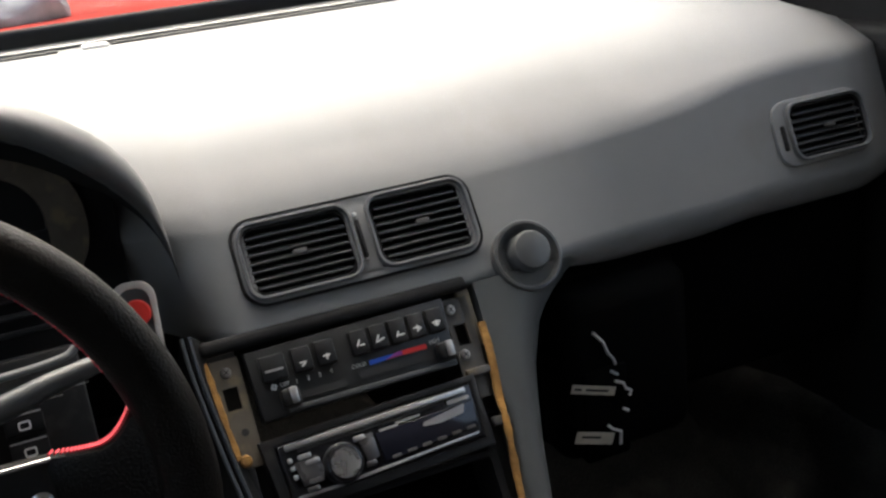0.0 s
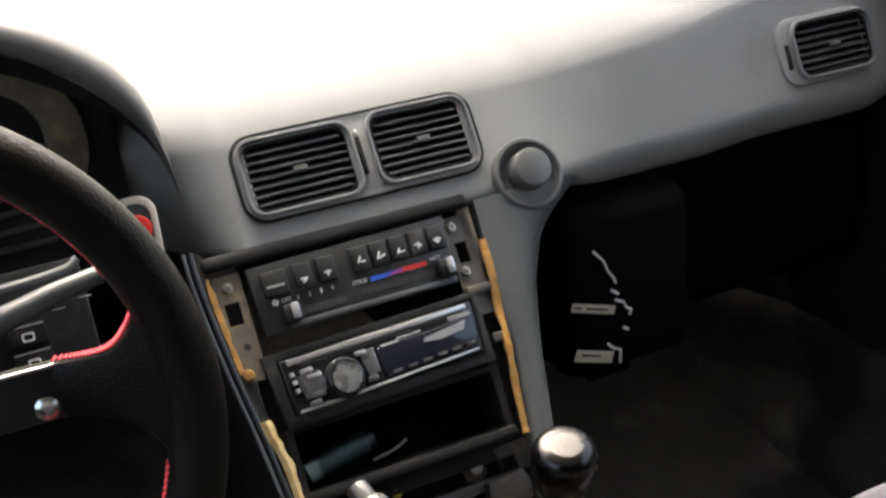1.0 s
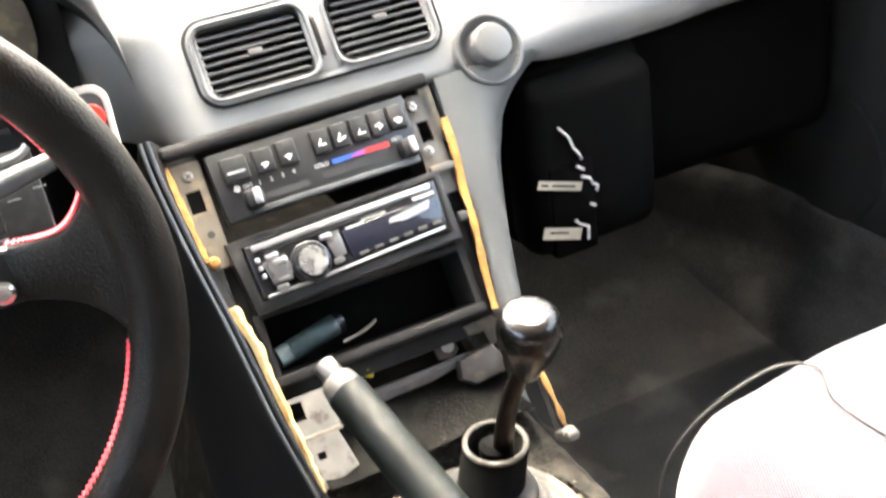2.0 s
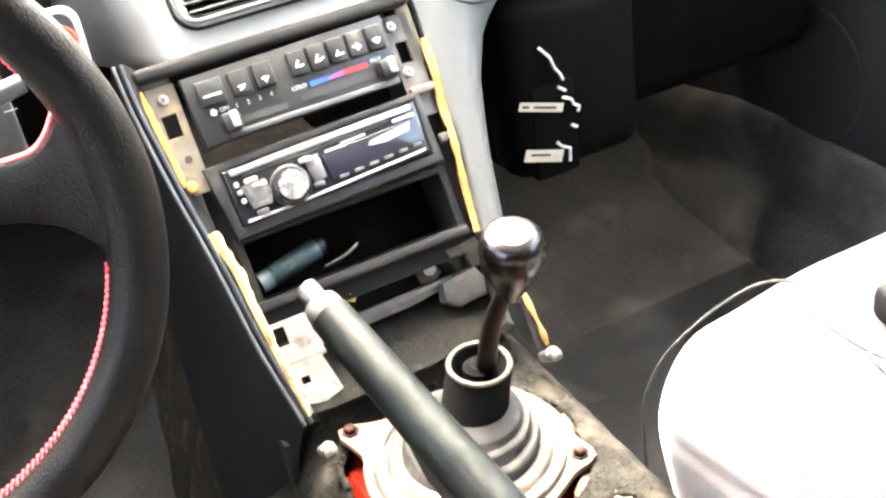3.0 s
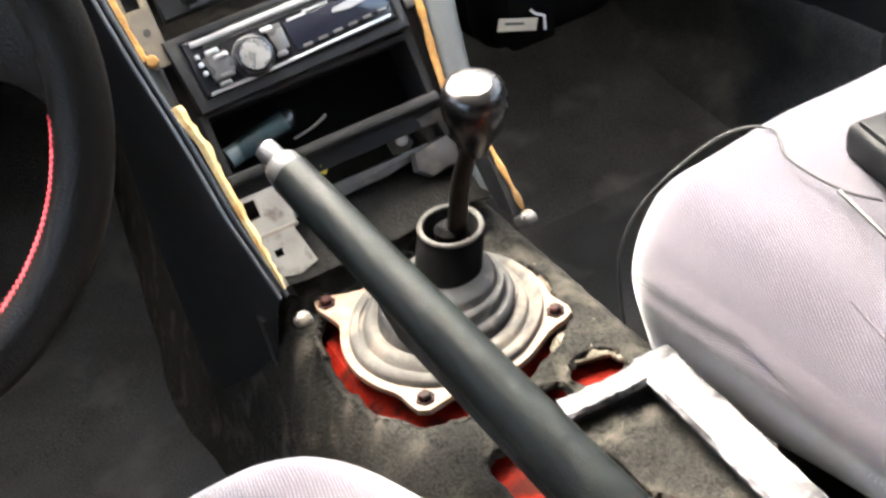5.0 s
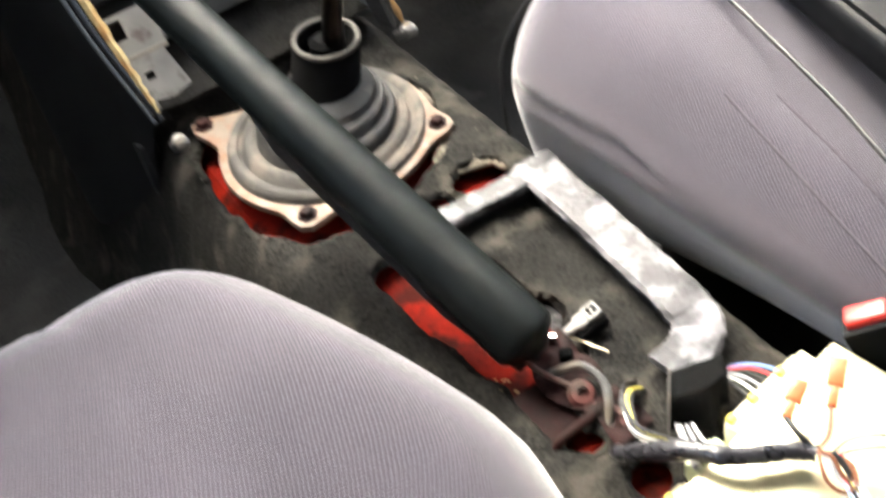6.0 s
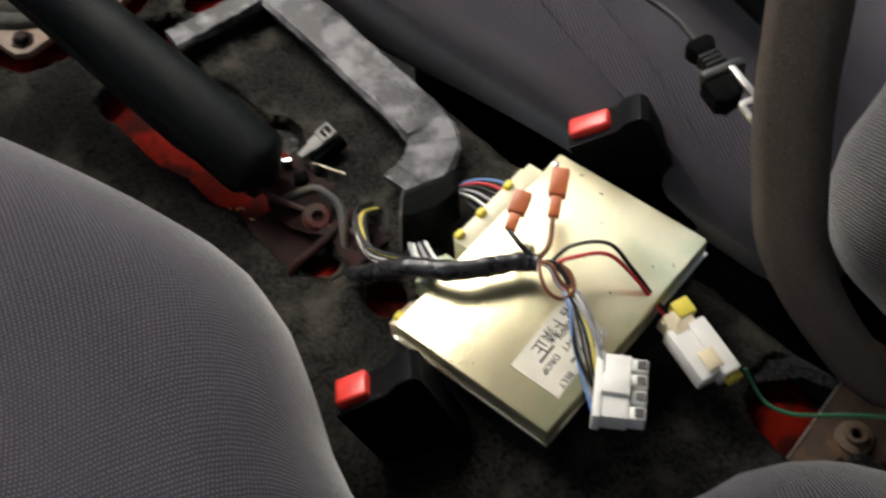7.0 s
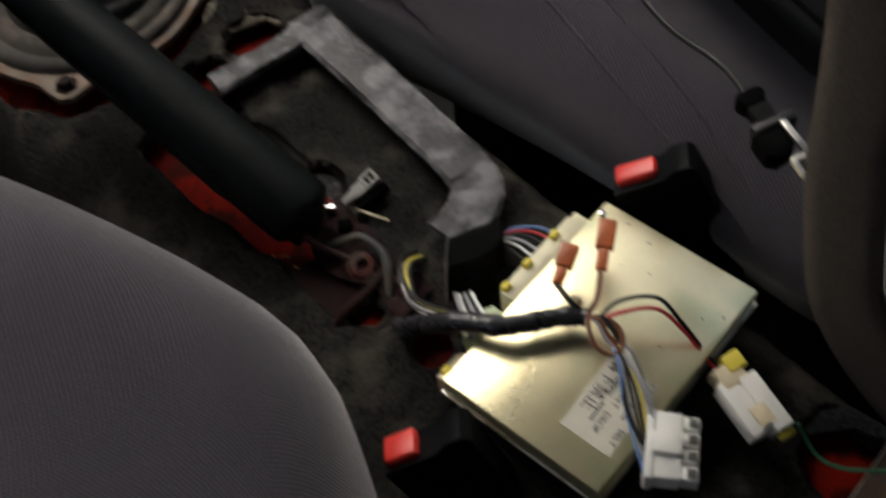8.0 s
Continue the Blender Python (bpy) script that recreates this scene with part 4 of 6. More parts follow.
def push_button(x, v, w, h, icon):
    bt = part("push_button", box((w, h, 0.006), cf(x, v, 0.006), 0.0014, 2), PLASTIC, hv)
    part("gap", ring_prism(rounded(w + 0.002, h + 0.002, 0.001, x, v, 2), rounded(w, h, 0.0008, x, v, 2), 0.0003, cf(0, 0, 0.0041)), INK, bt, smooth=False)
    if icon == "bar":
        part("mark", box((w * 0.7, 0.0018, 0.0006), cf(x, v - h * 0.12, 0.0092)), GREYPRINT, bt)
    elif icon:
        bm = bmesh.new()
        for k, (dx, dy, a, l) in enumerate(icon):
            box((l, 0.0012, 0.0006), cf(x + dx, v + dy, 0.0092) @ Matrix.Rotation(radians(a), 4, 'Z'), bm=bm)
        part("mark", bm, PRINT, bt, smooth=False)
    return bt


push_button(-0.0705, 0.1005, 0.021, 0.020, "bar")
push_button(-0.0465, 0.1010, 0.016, 0.020, [(0, -0.003, 0, 0.006), (0, -0.005, 30, 0.004)])
push_button(-0.0265, 0.1015, 0.016, 0.020, [(0, -0.003, 0, 0.006), (0, -0.004, 90, 0.005), (0.001, -0.004, 45, 0.005)])
icons = [[(-0.001, -0.001, 60, 0.006), (0.002, -0.003, 0, 0.004)], [(-0.001, -0.001, 60, 0.005), (0.002, -0.003, 20, 0.005), (-0.002, -0.004, 0, 0.003)],
         [(-0.001, -0.003, 60, 0.005), (0.002, -0.004, 0, 0.005)], [(-0.001, -0.002, 0, 0.006), (0.001, -0.004, 30, 0.005), (0, -0.002, 90, 0.004)], [(0, -0.002, 0, 0.007), (0, -0.004, 0, 0.005), (0, -0.003, 90, 0.005)]]
for k in range(5):
    push_button(0.0025 + 0.0172 * k, 0.1020 + 0.0003 * k, 0.0145, 0.020, icons[k])
# sliders
for x0, x1, v in ((-0.062, -0.016, 0.0735), (-0.004, 0.062, 0.0755)):
    part("slider_slot", box((x1 - x0, 0.006, 0.0008), cf((x0 + x1) / 2, v, 0.0042)), INK, hv)
for x, v in ((-0.064, 0.0745), (0.0715, 0.0765)):
    kb = part("slider_knob", box((0.015, 0.015, 0.014), cf(x, v - 0.001, 0.010), 0.003), PLASTIC, hv)
    part("knob_tip", box((0.006, 0.013, 0.003), cf(x + 0.002, v, 0.0175), 0.001), SILVERP, kb, "silver knob tip")
part("cold_mark", prism([(0.007, 0.0815), (0.030, 0.0825), (0.030, 0.0855), (0.007, 0.0855)], 0.0006, cf(0, 0, 0.0042)), BLUEP, hv, smooth=False)
part("warm_mark", prism([(0.021, 0.0822), (0.058, 0.0822), (0.058, 0.0862), (0.036, 0.0862)], 0.0006, cf(0, 0, 0.0046)), REDPRINT, hv, smooth=False)
part("middle_mark", prism([(0.022, 0.0824), (0.036, 0.0826), (0.036, 0.086), (0.030, 0.0857)], 0.0006, cf(0, 0, 0.005)), VIOLETPRINT, hv, smooth=False)
text("COLD", 0.0046, cf(-0.002, 0.0838, 0.0042), PRINT, hv)
text("HOT", 0.0046, cf(0.0665, 0.0862, 0.0042), PRINT, hv)
text("OFF", 0.0046, cf(-0.0645, 0.0855, 0.0042), PRINT, hv)
for k, ch in enumerate("1234"):
    text(ch, 0.0052, cf(-0.0545 + 0.0097 * k, 0.0850 + 0.0002 * k, 0.0042), PRINT, hv)
bm = bmesh.new()
for a in range(4):
    box((0.0022, 0.0026, 0.0004), cf(-0.0735, 0.0855, 0.0044) @ Matrix.Rotation(radians(90 * a + 20), 4, 'Z') @ Matrix.Translation((0.0016, 0, 0)), bm=bm)
part("fan_mark", bm, PRINT, hv, smooth=False)

# ---- car stereo ----
st = thing("car_stereo", tuple(cfp(0, 0.02, 0)), "black and silver single-slot car stereo in a black surround", "car stereo")
part("surround", ring_prism([(-0.0975, 0.0465), (0.0915, 0.0515), (0.0925, -0.0095), (-0.091, -0.0150)], [(-0.086, 0.0405), (0.085, 0.0450), (0.085, -0.0010), (-0.084, -0.0055)], 0.016, cf(0, 0, -0.012), bevel=0.002), PLASTIC, st)
part("faceplate", prism([(-0.0855, 0.0400), (0.0845, 0.0445), (0.0845, -0.0005), (-0.0835, -0.0050)], 0.012, cf(0, 0, -0.006), 0.003, 3), GLOSS, st)
tl = Matrix.Rotation(0.0265, 4, 'Z')


def sp(x, v, h):
    """On the faceplate, whose lines lean by a degree and a half."""
    return cf(0, 0.0198, h) @ tl @ Matrix.Translation((x, v, 0))


part("disc_slot", box((0.128, 0.003, 0.0015), sp(-0.006, 0.0145, 0.0058)), INK, st)
part("top_trim", box((0.158, 0.0048, 0.003), sp(0.0, 0.0186, 0.0062), 0.001), SILVERP, st)
part("bottom_trim", prism([(-0.080, -0.0225), (-0.045, -0.0228), (0.078, -0.0195), (0.079, -0.0172), (-0.044, -0.0202), (-0.079, -0.0198)], 0.002, sp(0, 0, 0.006), 0.0006), SILVERP, st)
part("display", prism([(-0.006, 0.008), (0.082, 0.009), (0.080, -0.012), (-0.004, -0.0165)], 0.0016, sp(0, 0, 0.006), 0.0006), LCD, st)
# light reflected in the display, painted as a thin silver patch
part("display_glint", prism([(0.036, 0.004), (0.074, 0.008), (0.071, 0.001), (0.050, -0.001), (0.034, 0.001)], 0.0004, sp(0, 0, 0.0077)), SILVERP, st, "silvery painted reflection on the display", smooth=False)
vk = part("volume_knob", revolve([(0.0152, 0), (0.0152, 0.006), (0.0142, 0.009), (0.0128, 0.0098), (0.0, 0.0094)], sp(-0.0375, -0.0065, 0.006), 40), GLOSS, st)
part("knob_face", revolve([(0.0118, 0), (0.0118, 0.0016), (0, 0.0019)], sp(-0.0375, -0.0065, 0.0154), 40), KNOBFACE, vk, "brushed silver knob face")
part("knob_ring", revolve([(0.0168, 0), (0.0168, 0.0022), (0.0158, 0.003), (0.0152, 0.003)], sp(-0.0375, -0.0065, 0.0056), 40), PLASTIC, st)
part("left_wing", prism([(-0.076, 0.006), (-0.056, 0.007), (-0.053, -0.004), (-0.056, -0.014), (-0.072, -0.014)], 0.003, sp(0, 0, 0.006), 0.001), WINGSILVER, st)
part("right_wing", prism([(-0.022, 0.010), (-0.008, 0.010), (-0.008, -0.010), (-0.018, -0.012)], 0.003, sp(0, 0, 0.006), 0.001), WINGSILVER, st)
for x, v, w in ((-0.066, 0.0085, 0.011), (-0.061, 0.003, 0.012), (-0.063, -0.012, 0.010), (-0.066, -0.0175, 0.010), (-0.020, 0.0085, 0.010), (-0.016, -0.0135, 0.009), (-0.078, 0.0085, 0.004), (-0.0775, 0.002, 0.004), (-0.077, -0.005, 0.004)):
    part("key", box((w, 0.0042, 0.003), sp(x, v, 0.0085), 0.0012), WINGSILVER if w > 0.005 and v < 0 else SILVERP, st)
for k in range(6):
    part("preset_key", box((0.008, 0.0026, 0.0016), sp(0.006 + 0.0135 * k, -0.0145 + 0.0005 * k, 0.0078), 0.0006), GREYMET, st)
part("logo_bar", box((0.022, 0.002, 0.0004), sp(0.024, 0.0108, 0.0062)), GREYPRINT, st)
part("model_bar", box((0.020, 0.0032, 0.0004), sp(0.070, 0.0125, 0.0078)), GREYPRINT, st)
part("model_bar", box((0.016, 0.0018, 0.0004), sp(0.006, 0.0088, 0.0078)), GREYPRINT, st)

# ---- gear lever ----
gl = thing("gear_lever", (0.002, 0.09, 0), "gear lever with a dark chrome knob and ribbed rubber boot", "gear lever")
b = bmesh.new()
# flange plate with four ears
n = 72
EARS = [(-0.064, 0.171), (-0.050, 0.028), (0.069, 0.047)]
FC = Vector((0.001, 0.094))
outl, inl = [], []
for k in range(n):
    a = 2 * math.pi * k / n
    r = 0.080
    for ex, ey in EARS:
        e, er = math.atan2(ey - FC.y, ex - FC.x), math.hypot(ex - FC.x, ey - FC.y)
        d = (a - e + math.pi) % (2 * math.pi) - math.pi
        r = max(r, 0.080 + (er + 0.012 - 0.080) * math.exp(-(d / 0.17) ** 2))
    outl.append((FC.x + r * math.cos(a), FC.y + r * math.sin(a)))
    inl.append((FC.x + 0.058 * math.cos(a), FC.y + 0.058 * math.sin(a)))
part("flange_plate", ring_prism(outl, inl, 0.005, Matrix.Translation((0, 0, -0.004)), bevel=0.0015), RUSTY, gl, "rusty tan flange plate")
for ex, ey in EARS:
    part("bolt", revolve([(0.0075, 0), (0.0075, 0.0012), (0.005, 0.0015), (0.005, 0.0045), (0.004, 0.0055), (0, 0.0055)], Matrix.Translation((ex, ey, 0.001)), 6), RUSTRED, gl, smooth=False)
# the boot: rings that climb and lean
ring_c = Vector((0.027, 0.110, 0.063))
base_c = Vector((0.001, 0.094, 0.002))


def boot_rings(profile):
    """Rings of a boot that climbs and leans from the flange to the collar: radius and share of the height."""
    rows = []
    for r, k in profile:
        f = min(1.0, max(0, k))
        c = base_c.lerp(ring_c, f)
        tilt = f * 0.22
        row = []
        for q in range(56):
            a = 2 * math.pi * q / 56
            x, y = r * math.cos(a), r * math.sin(a)
            row.append((c.x + x, c.y + y, c.z + (k - f) * 0.068 + tilt * (y * 0.8 - x * 0.3) * 0.6))
        rows.append(row)
    return rows


part("boot_base", loft(boot_rings([(0.0735, -0.02), (0.0735, 0.05), (0.0725, 0.085), (0.070, 0.095), (0.0665, 0.085), (0.065, 0.045), (0.063, 0.04), (0.0618, 0.09), (0.0605, 0.125), (0.058, 0.135), (0.0545, 0.125), (0.0525, 0.10), (0.050, 0.09)]), closed=True), DUSTYLITRUBBER, gl, "dusty grey rubber boot base", angle=50)
part("boot", loft(boot_rings([(0.0515, 0.08), (0.0515, 0.22), (0.050, 0.26), (0.0465, 0.275), (0.0445, 0.25), (0.0435, 0.26), (0.0432, 0.37), (0.042, 0.405), (0.0385, 0.415), (0.0370, 0.39), (0.0362, 0.40), (0.036, 0.475), (0.0345, 0.505), (0.030, 0.53), (0.027, 0.56), (0.0252, 0.58)]), closed=True), RUBBER, gl, "ribbed black rubber boot", angle=50)
# collar near-black: shade of the side away from the windscreen painted in
part("boot_collar", loft(boot_rings([(0.0256, 0.54), (0.0252, 0.62), (0.0245, 0.92), (0.0248, 1.0), (0.0235, 1.035), (0.021, 1.03), (0.0200, 0.95), (0.019, 0.6), (0.012, 0.5), (0.0, 0.5)]), closed=True), SHADEBLACK, gl, "black rubber collar darkened for its shaded side")
# paler lip paints the highlight along the collar's rim
part("boot_lip", tube([ring_c + Vector((0.0226 * math.cos(2 * math.pi * k / 40), 0.0226 * math.sin(2 * math.pi * k / 40), 0.002 + 0.13 * (0.0226 * math.sin(2 * math.pi * k / 40) * 0.8 - 0.0226 * math.cos(2 * math.pi * k / 40) * 0.3))) for k in range(40)], 0.0022, 8, closed=True), DUSTYLITRUBBER, gl, "grey collar lip with its rim highlight painted in")
kc = Vector((0.0455, 0.073, 0.170))
ax = (kc - ring_c + Vector((0, 0, 0.03))).normalized()
mk = frame_of(Vector((1, 0, 0)), ax.cross(Vector((1, 0, 0))), kc)
neck = kc - ax * 0.030
part("shaft", tube(spline([ring_c - Vector((0, 0, 0.03)), ring_c.lerp(neck, 0.45), neck + ax * 0.004], 5), lambda t: 0.0082 - 0.0024 * t, 16), SHAFTSTEEL, gl)
part("shaft_base", tube([ring_c - Vector((0, 0, 0.035)), ring_c - Vector((0, 0, 0.006)), ring_c + Vector((0, 0, 0.0)), ring_c + Vector((0.0005, 0, 0.003))], lambda t: 0.0128 if t < 0.7 else 0.0128 - 0.012 * (t - 0.7), 20), SHADEBLACK, gl)
knob = part("knob", revolve([(0.0, -0.036), (0.0085, -0.036), (0.0098, -0.033), (0.0128, -0.024), (0.0185, -0.012), (0.0215, 0.0), (0.0225, 0.008), (0.0218, 0.015), (0.0195, 0.0205), (0.0160, 0.0232), (0.0115, 0.0242), (0.0112, 0.0236), (0.0, 0.0240)], mk, 40), CHROME, gl, "polished dark chrome knob")

# ---- handbrake ----
hb = thing("handbrake", (-0.012, -0.18, 0.0), "black handbrake lever with a silver release button", "handbrake")
A, B2 = Vector((-0.010, -0.165, 0.020)), Vector((-0.0810, 0.090, 0.173))
d = (B2 - A).normalized()
line = [A - d * 0.015, A, A.lerp(B2, 0.1), A.lerp(B2, 0.25), A.lerp(B2, 0.5), A.lerp(B2, 0.75), A.lerp(B2, 0.95), B2]
part("grip", tube(spline(line, 5), lambda t: (0.0202 - 0.0066 * smooth_step(0.15, 0.95, t) - 0.0025 * smooth_step(0.975, 1.0, t)) * (0.22 + 0.78 * smooth_step(-0.03, 0.13, t)), 20, squash=1.12), GRIP, hb, "grained black grip")
part("end_ring", tube([B2 - d * 0.006, B2 - d * 0.002, B2 + d * 0.004, B2 + d * 0.008, B2 + d * 0.0095], lambda t: 0.0134 - 0.0035 * t * t, 20), COLLARGREY, hb, "dark grey end collar")
part("release_button", tube([B2 + d * 0.004, B2 + d * 0.012, B2 + d * 0.0195, B2 + d * 0.0225, B2 + d * 0.0235], lambda t: 0.0078 if t < 0.7 else 0.0078 - 0.009 * (t - 0.7), 18), DARKSTEEL, hb, "silver release button")
sec = []
for k in range(9):
    s = k / 8
    g = A.lerp(B2, 0.72 * s)
    lo = Vector((-0.011, -0.172, 0.0)).lerp(Vector((-0.046, 0.035, 0.055)), s)
    w = (0.0175 - 0.007 * s) * (0.5 + 0.5 * smooth_step(0.0, 0.25, s))
    sec.append([lo + Vector((-w * 0.9, 0, 0)), lo.lerp(g, 0.5) + Vector((-w * 1.05, 0, 0)), g + Vector((-w, 0, 0)), g + Vector((0, 0, 0.008)), g + Vector((w, 0, 0)), lo.lerp(g, 0.5) + Vector((w, 0, 0)), lo + Vector((w * 0.8, 0, 0))])
part("lever_cover", loft(sec, closed=True, caps=True), MATT, hb, "matt black lever cover")
part("pivot_bracket", box((0.036, 0.04, 0.006), Matrix.Translation((-0.015, -0.20, -0.008)), 0.002), RUSTRED, hb)

# ---- steering wheel ----
sw = thing("steering_wheel", (-0.343, 0.052, 0.3245), "black leather steering wheel with red stitching", "steering wheel")
WC, WT = Vector((-0.343, 0.052, 0.3245)), 0.215
WM = frame_of((1, -0.01, 0), (0.0, math.sin(WT), math.cos(WT)), WC)
WR, Wr = 0.164, 0.0158
rimpts = [WM @ Vector((WR * math.cos(2 * math.pi * k / 96), WR * math.sin(2 * math.pi * k / 96), 0)) for k in range(96)]
part("rim", tube(rimpts, Wr, 20, closed=True), LEATHER, sw)


def dish(x, y, z):
    """Into the dished middle of the wheel."""
    return Vector((x, y, z - 0.042 * smooth_step(0.160, 0.088, math.hypot(x, y))))


UP = [(0.02, 0.019), (0.06, 0.019), (0.10, 0.0195), (0.118, 0.0205), (0.130, 0.024), (0.140, 0.035), (0.147, 0.050), (0.152, 0.068)]
DOWN = [(0.02, -0.012), (0.06, -0.012), (0.10, -0.0125), (0.118, -0.015), (0.130, -0.019), (0.140, -0.028), (0.147, -0.042), (0.152, -0.060)]


def spoke(a0):
    R = WM @ Matrix.Rotation(radians(a0), 4, 'Z')
    up, dn = spline([(x, y, 0) for x, y in UP], 4), spline([(x, y, 0) for x, y in DOWN], 4)
    sec = []
    for u, d in zip(up, dn):
        row = []
        for s, zz in ((1, -0.002), (0.92, 0.004), (0.7, 0.006), (0, 0.006), (-0.7, 0.006), (-0.92, 0.004), (-1, -0.002), (-0.9, -0.010), (0, -0.012), (0.9, -0.010)):
            q = d.lerp(u, (s + 1) / 2)
            row.append(R @ dish(q.x + 0.008 * (1 - s * s) * smooth_step(0.13, 0.152, u.x), q.y, zz))
        sec.append(row)
    p = part("spoke", loft(sec, closed=True, caps=True), LEATHER, sw)
    part("spoke_plate", box((0.078, 0.028, 0.003), R @ Matrix.Translation((0.062, 0.003, -0.0345)), 0.001), PLASTIC, p, "dark spoke plate")
    part("plate_edge", box((0.078, 0.002, 0.004), R @ Matrix.Translation((0.062, 0.0185, -0.034)), 0.0006), BRIGHT, p, "bright plate edge")
    part("spoke_bolt", revolve([(0.0065, 0), (0.0065, 0.003), (0.004, 0.0045), (0, 0.0035)], R @ Matrix.Translation((0.092, -0.003, -0.033)), 12), BRIGHT, p)
    for edge, sg in ((up, 1),) if a0 == 0 else ((up, 1), (dn, -1)):
        bm = bmesh.new()
        E = [q for q in edge if q.x > 0.098]
        for i in range(len(E) - 1):
            for f0 in (0.0, 0.5):
                q0, q1 = E[i].lerp(E[i + 1], f0), E[i].lerp(E[i + 1], f0 + 0.4)
                tube([R @ dish(q0.x, q0.y + sg * 0.0008, 0.003), R @ dish(q1.x, q1.y + sg * 0.0012, -0.004)], 0.0009, 4, bm)
        part("stitching", bm, STITCH, p, "red cross stitching", smooth=False)


for a in (0, 180, 270):
    spoke(a)
bm = bmesh.new()
for k in range(260):
    a = 2 * math.pi * k / 260
    if -16 < (math.degrees(a) + 180) % 360 - 180 < 24:
        continue
    q0, q1 = ((WR - Wr * 0.96) * 1.0, 0.004), ((WR - Wr * 0.99), -0.004)
    c0 = WM @ Vector((q0[0] * math.cos(a), q0[0] * math.sin(a), q0[1]))
    c1 = WM @ Vector((q1[0] * math.cos(a + 0.012), q1[0] * math.sin(a + 0.012), q1[1]))
    tube([c0, c1], 0.0009, 4, bm)
part("rim_stitching", bm, STITCH, sw, "red cross stitching along the rim", smooth=False)
part("hub", revolve([(0.05, -0.07), (0.05, -0.04), (0.045, -0.032), (0.03, -0.026), (0, -0.025)], WM, 32), PLASTIC, sw)

# ---- column, stalks, switches ----
col = thing("steering_column", (-0.348, 0.25, 0.26), "black steering column shroud with stalks", "steering column")
cd = Vector((0, math.cos(WT), -math.sin(WT)))
part("shroud", box((0.10, 0.085, 0.24), frame_of((1, 0, 0), Vector((1, 0, 0)).cross(cd) * -1, WC + cd * 0.16), 0.018, 4), PLASTIC, col)
part("wiper_stalk", tube(spline([(-0.330, 0.188, 0.314), (-0.268, 0.190, 0.3245), (-0.235, 0.192, 0.332), (-0.203, 0.195, 0.337)], 6), lambda t: 0.0095 - 0.0035 * t, 14), VENTGREY, col, "dark grey wiper stalk")
part("column_edge", tube(spline([(-0.330, 0.205, 0.3385), (-0.262, 0.205, 0.339), (-0.224, 0.206, 0.3415), (-0.214, 0.208, 0.346)], 6), 0.0026, 10), RIMGREY, col, "pale edge of the column cover")
sp_ = thing("switch_panel", (-0.25, 0.27, 0.27), "black switch panel with wiper symbols", "switch panel")
msw = frame_of((1, 0, 0), (0, 0.35, 1), (-0.262, 0.262, 0.288))
part("panel", box((0.10, 0.075, 0.02), msw, 0.004), PLASTIC, sp_)
for k, v in enumerate((-0.006, -0.024)):
    kb = part("switch", box((0.025, 0.015, 0.006), msw @ Matrix.Translation((0.007, v, 0.0125)), 0.0015), MATT, sp_)
    part("mark", ring_prism(rounded(0.008, 0.006, 0.0015, 0.007, v - 0.001), rounded(0.0058, 0.0038, 0.001, 0.007, v - 0.001), 0.0004, msw @ Matrix.Translation((0, 0, 0.0157))), PRINT, kb, smooth=False)
    part("mark", box((0.023, 0.0010, 0.0004), msw @ Matrix.Translation((0.007, v + 0.0066, 0.0157))), GREYPRINT, kb, smooth=False)
for dx, dv in ((0.030, 0.006), (0.048, 0.010)):
    part("mark", box((0.009, 0.0008, 0.0004), msw @ Matrix.Translation((dx, dv, 0.0103))), GREYPRINT, sp_, smooth=False)
lv = thing("lower_vent", (-0.25, 0.33, 0.34), "black louvred panel behind the wheel", "vent")
for k in range(5):
    part("slat", box((0.13, 0.004, 0.012), frame_of((1, 0, 0), (0, 0.4, 1), (-0.285, 0.335, 0.318 + 0.013 * k)), 0.001), PLASTIC, lv)
part("backing", box((0.15, 0.004, 0.09), Matrix.Translation((-0.285, 0.352, 0.34))), MATT, lv)
hz = thing("hazard_switch", (-0.158, 0.335, 0.29), "pale pod with a red hazard button", "hazard switch")
mh = frame_of((1, -0.15, 0), (0, 0.35, 1), (-0.163, 0.338, 0.295))
part("pod", prism(rounded(0.030, 0.074, 0.012, 0.0, 0.0, 6, 0.0), 0.028, mh @ Matrix.Translation((0, 0, -0.02)), 0.006, 3), VENTGREY, hz)
part("pod_edge", ring_prism(rounded(0.033, 0.077, 0.013), rounded(0.0235, 0.066, 0.010), 0.005, mh @ Matrix.Translation((0, 0, 0.004)), bevel=0.001), WORN, hz, "worn pale edge of the pod")
part("button", revolve([(0.0105, 0), (0.0105, 0.005), (0.0095, 0.0065), (0, 0.0068)], mh @ Matrix.Translation((0.001, 0.014, 0.006)), 28), REDP, hz, "round red button")

# ---- seats ----
SEAT_Y = (-0.50, -0.40, -0.37, -0.345, -0.32, -0.295, -0.265, -0.24, -0.20, -0.164, -0.132, -0.098, -0.069, -0.052, -0.042, -0.032)
SEAT_HALF = (0.252, 0.253, 0.256, 0.263, 0.274, 0.283, 0.287, 0.284, 0.273, 0.262, 0.252, 0.240, 0.226, 0.210, 0.190, 0.153)


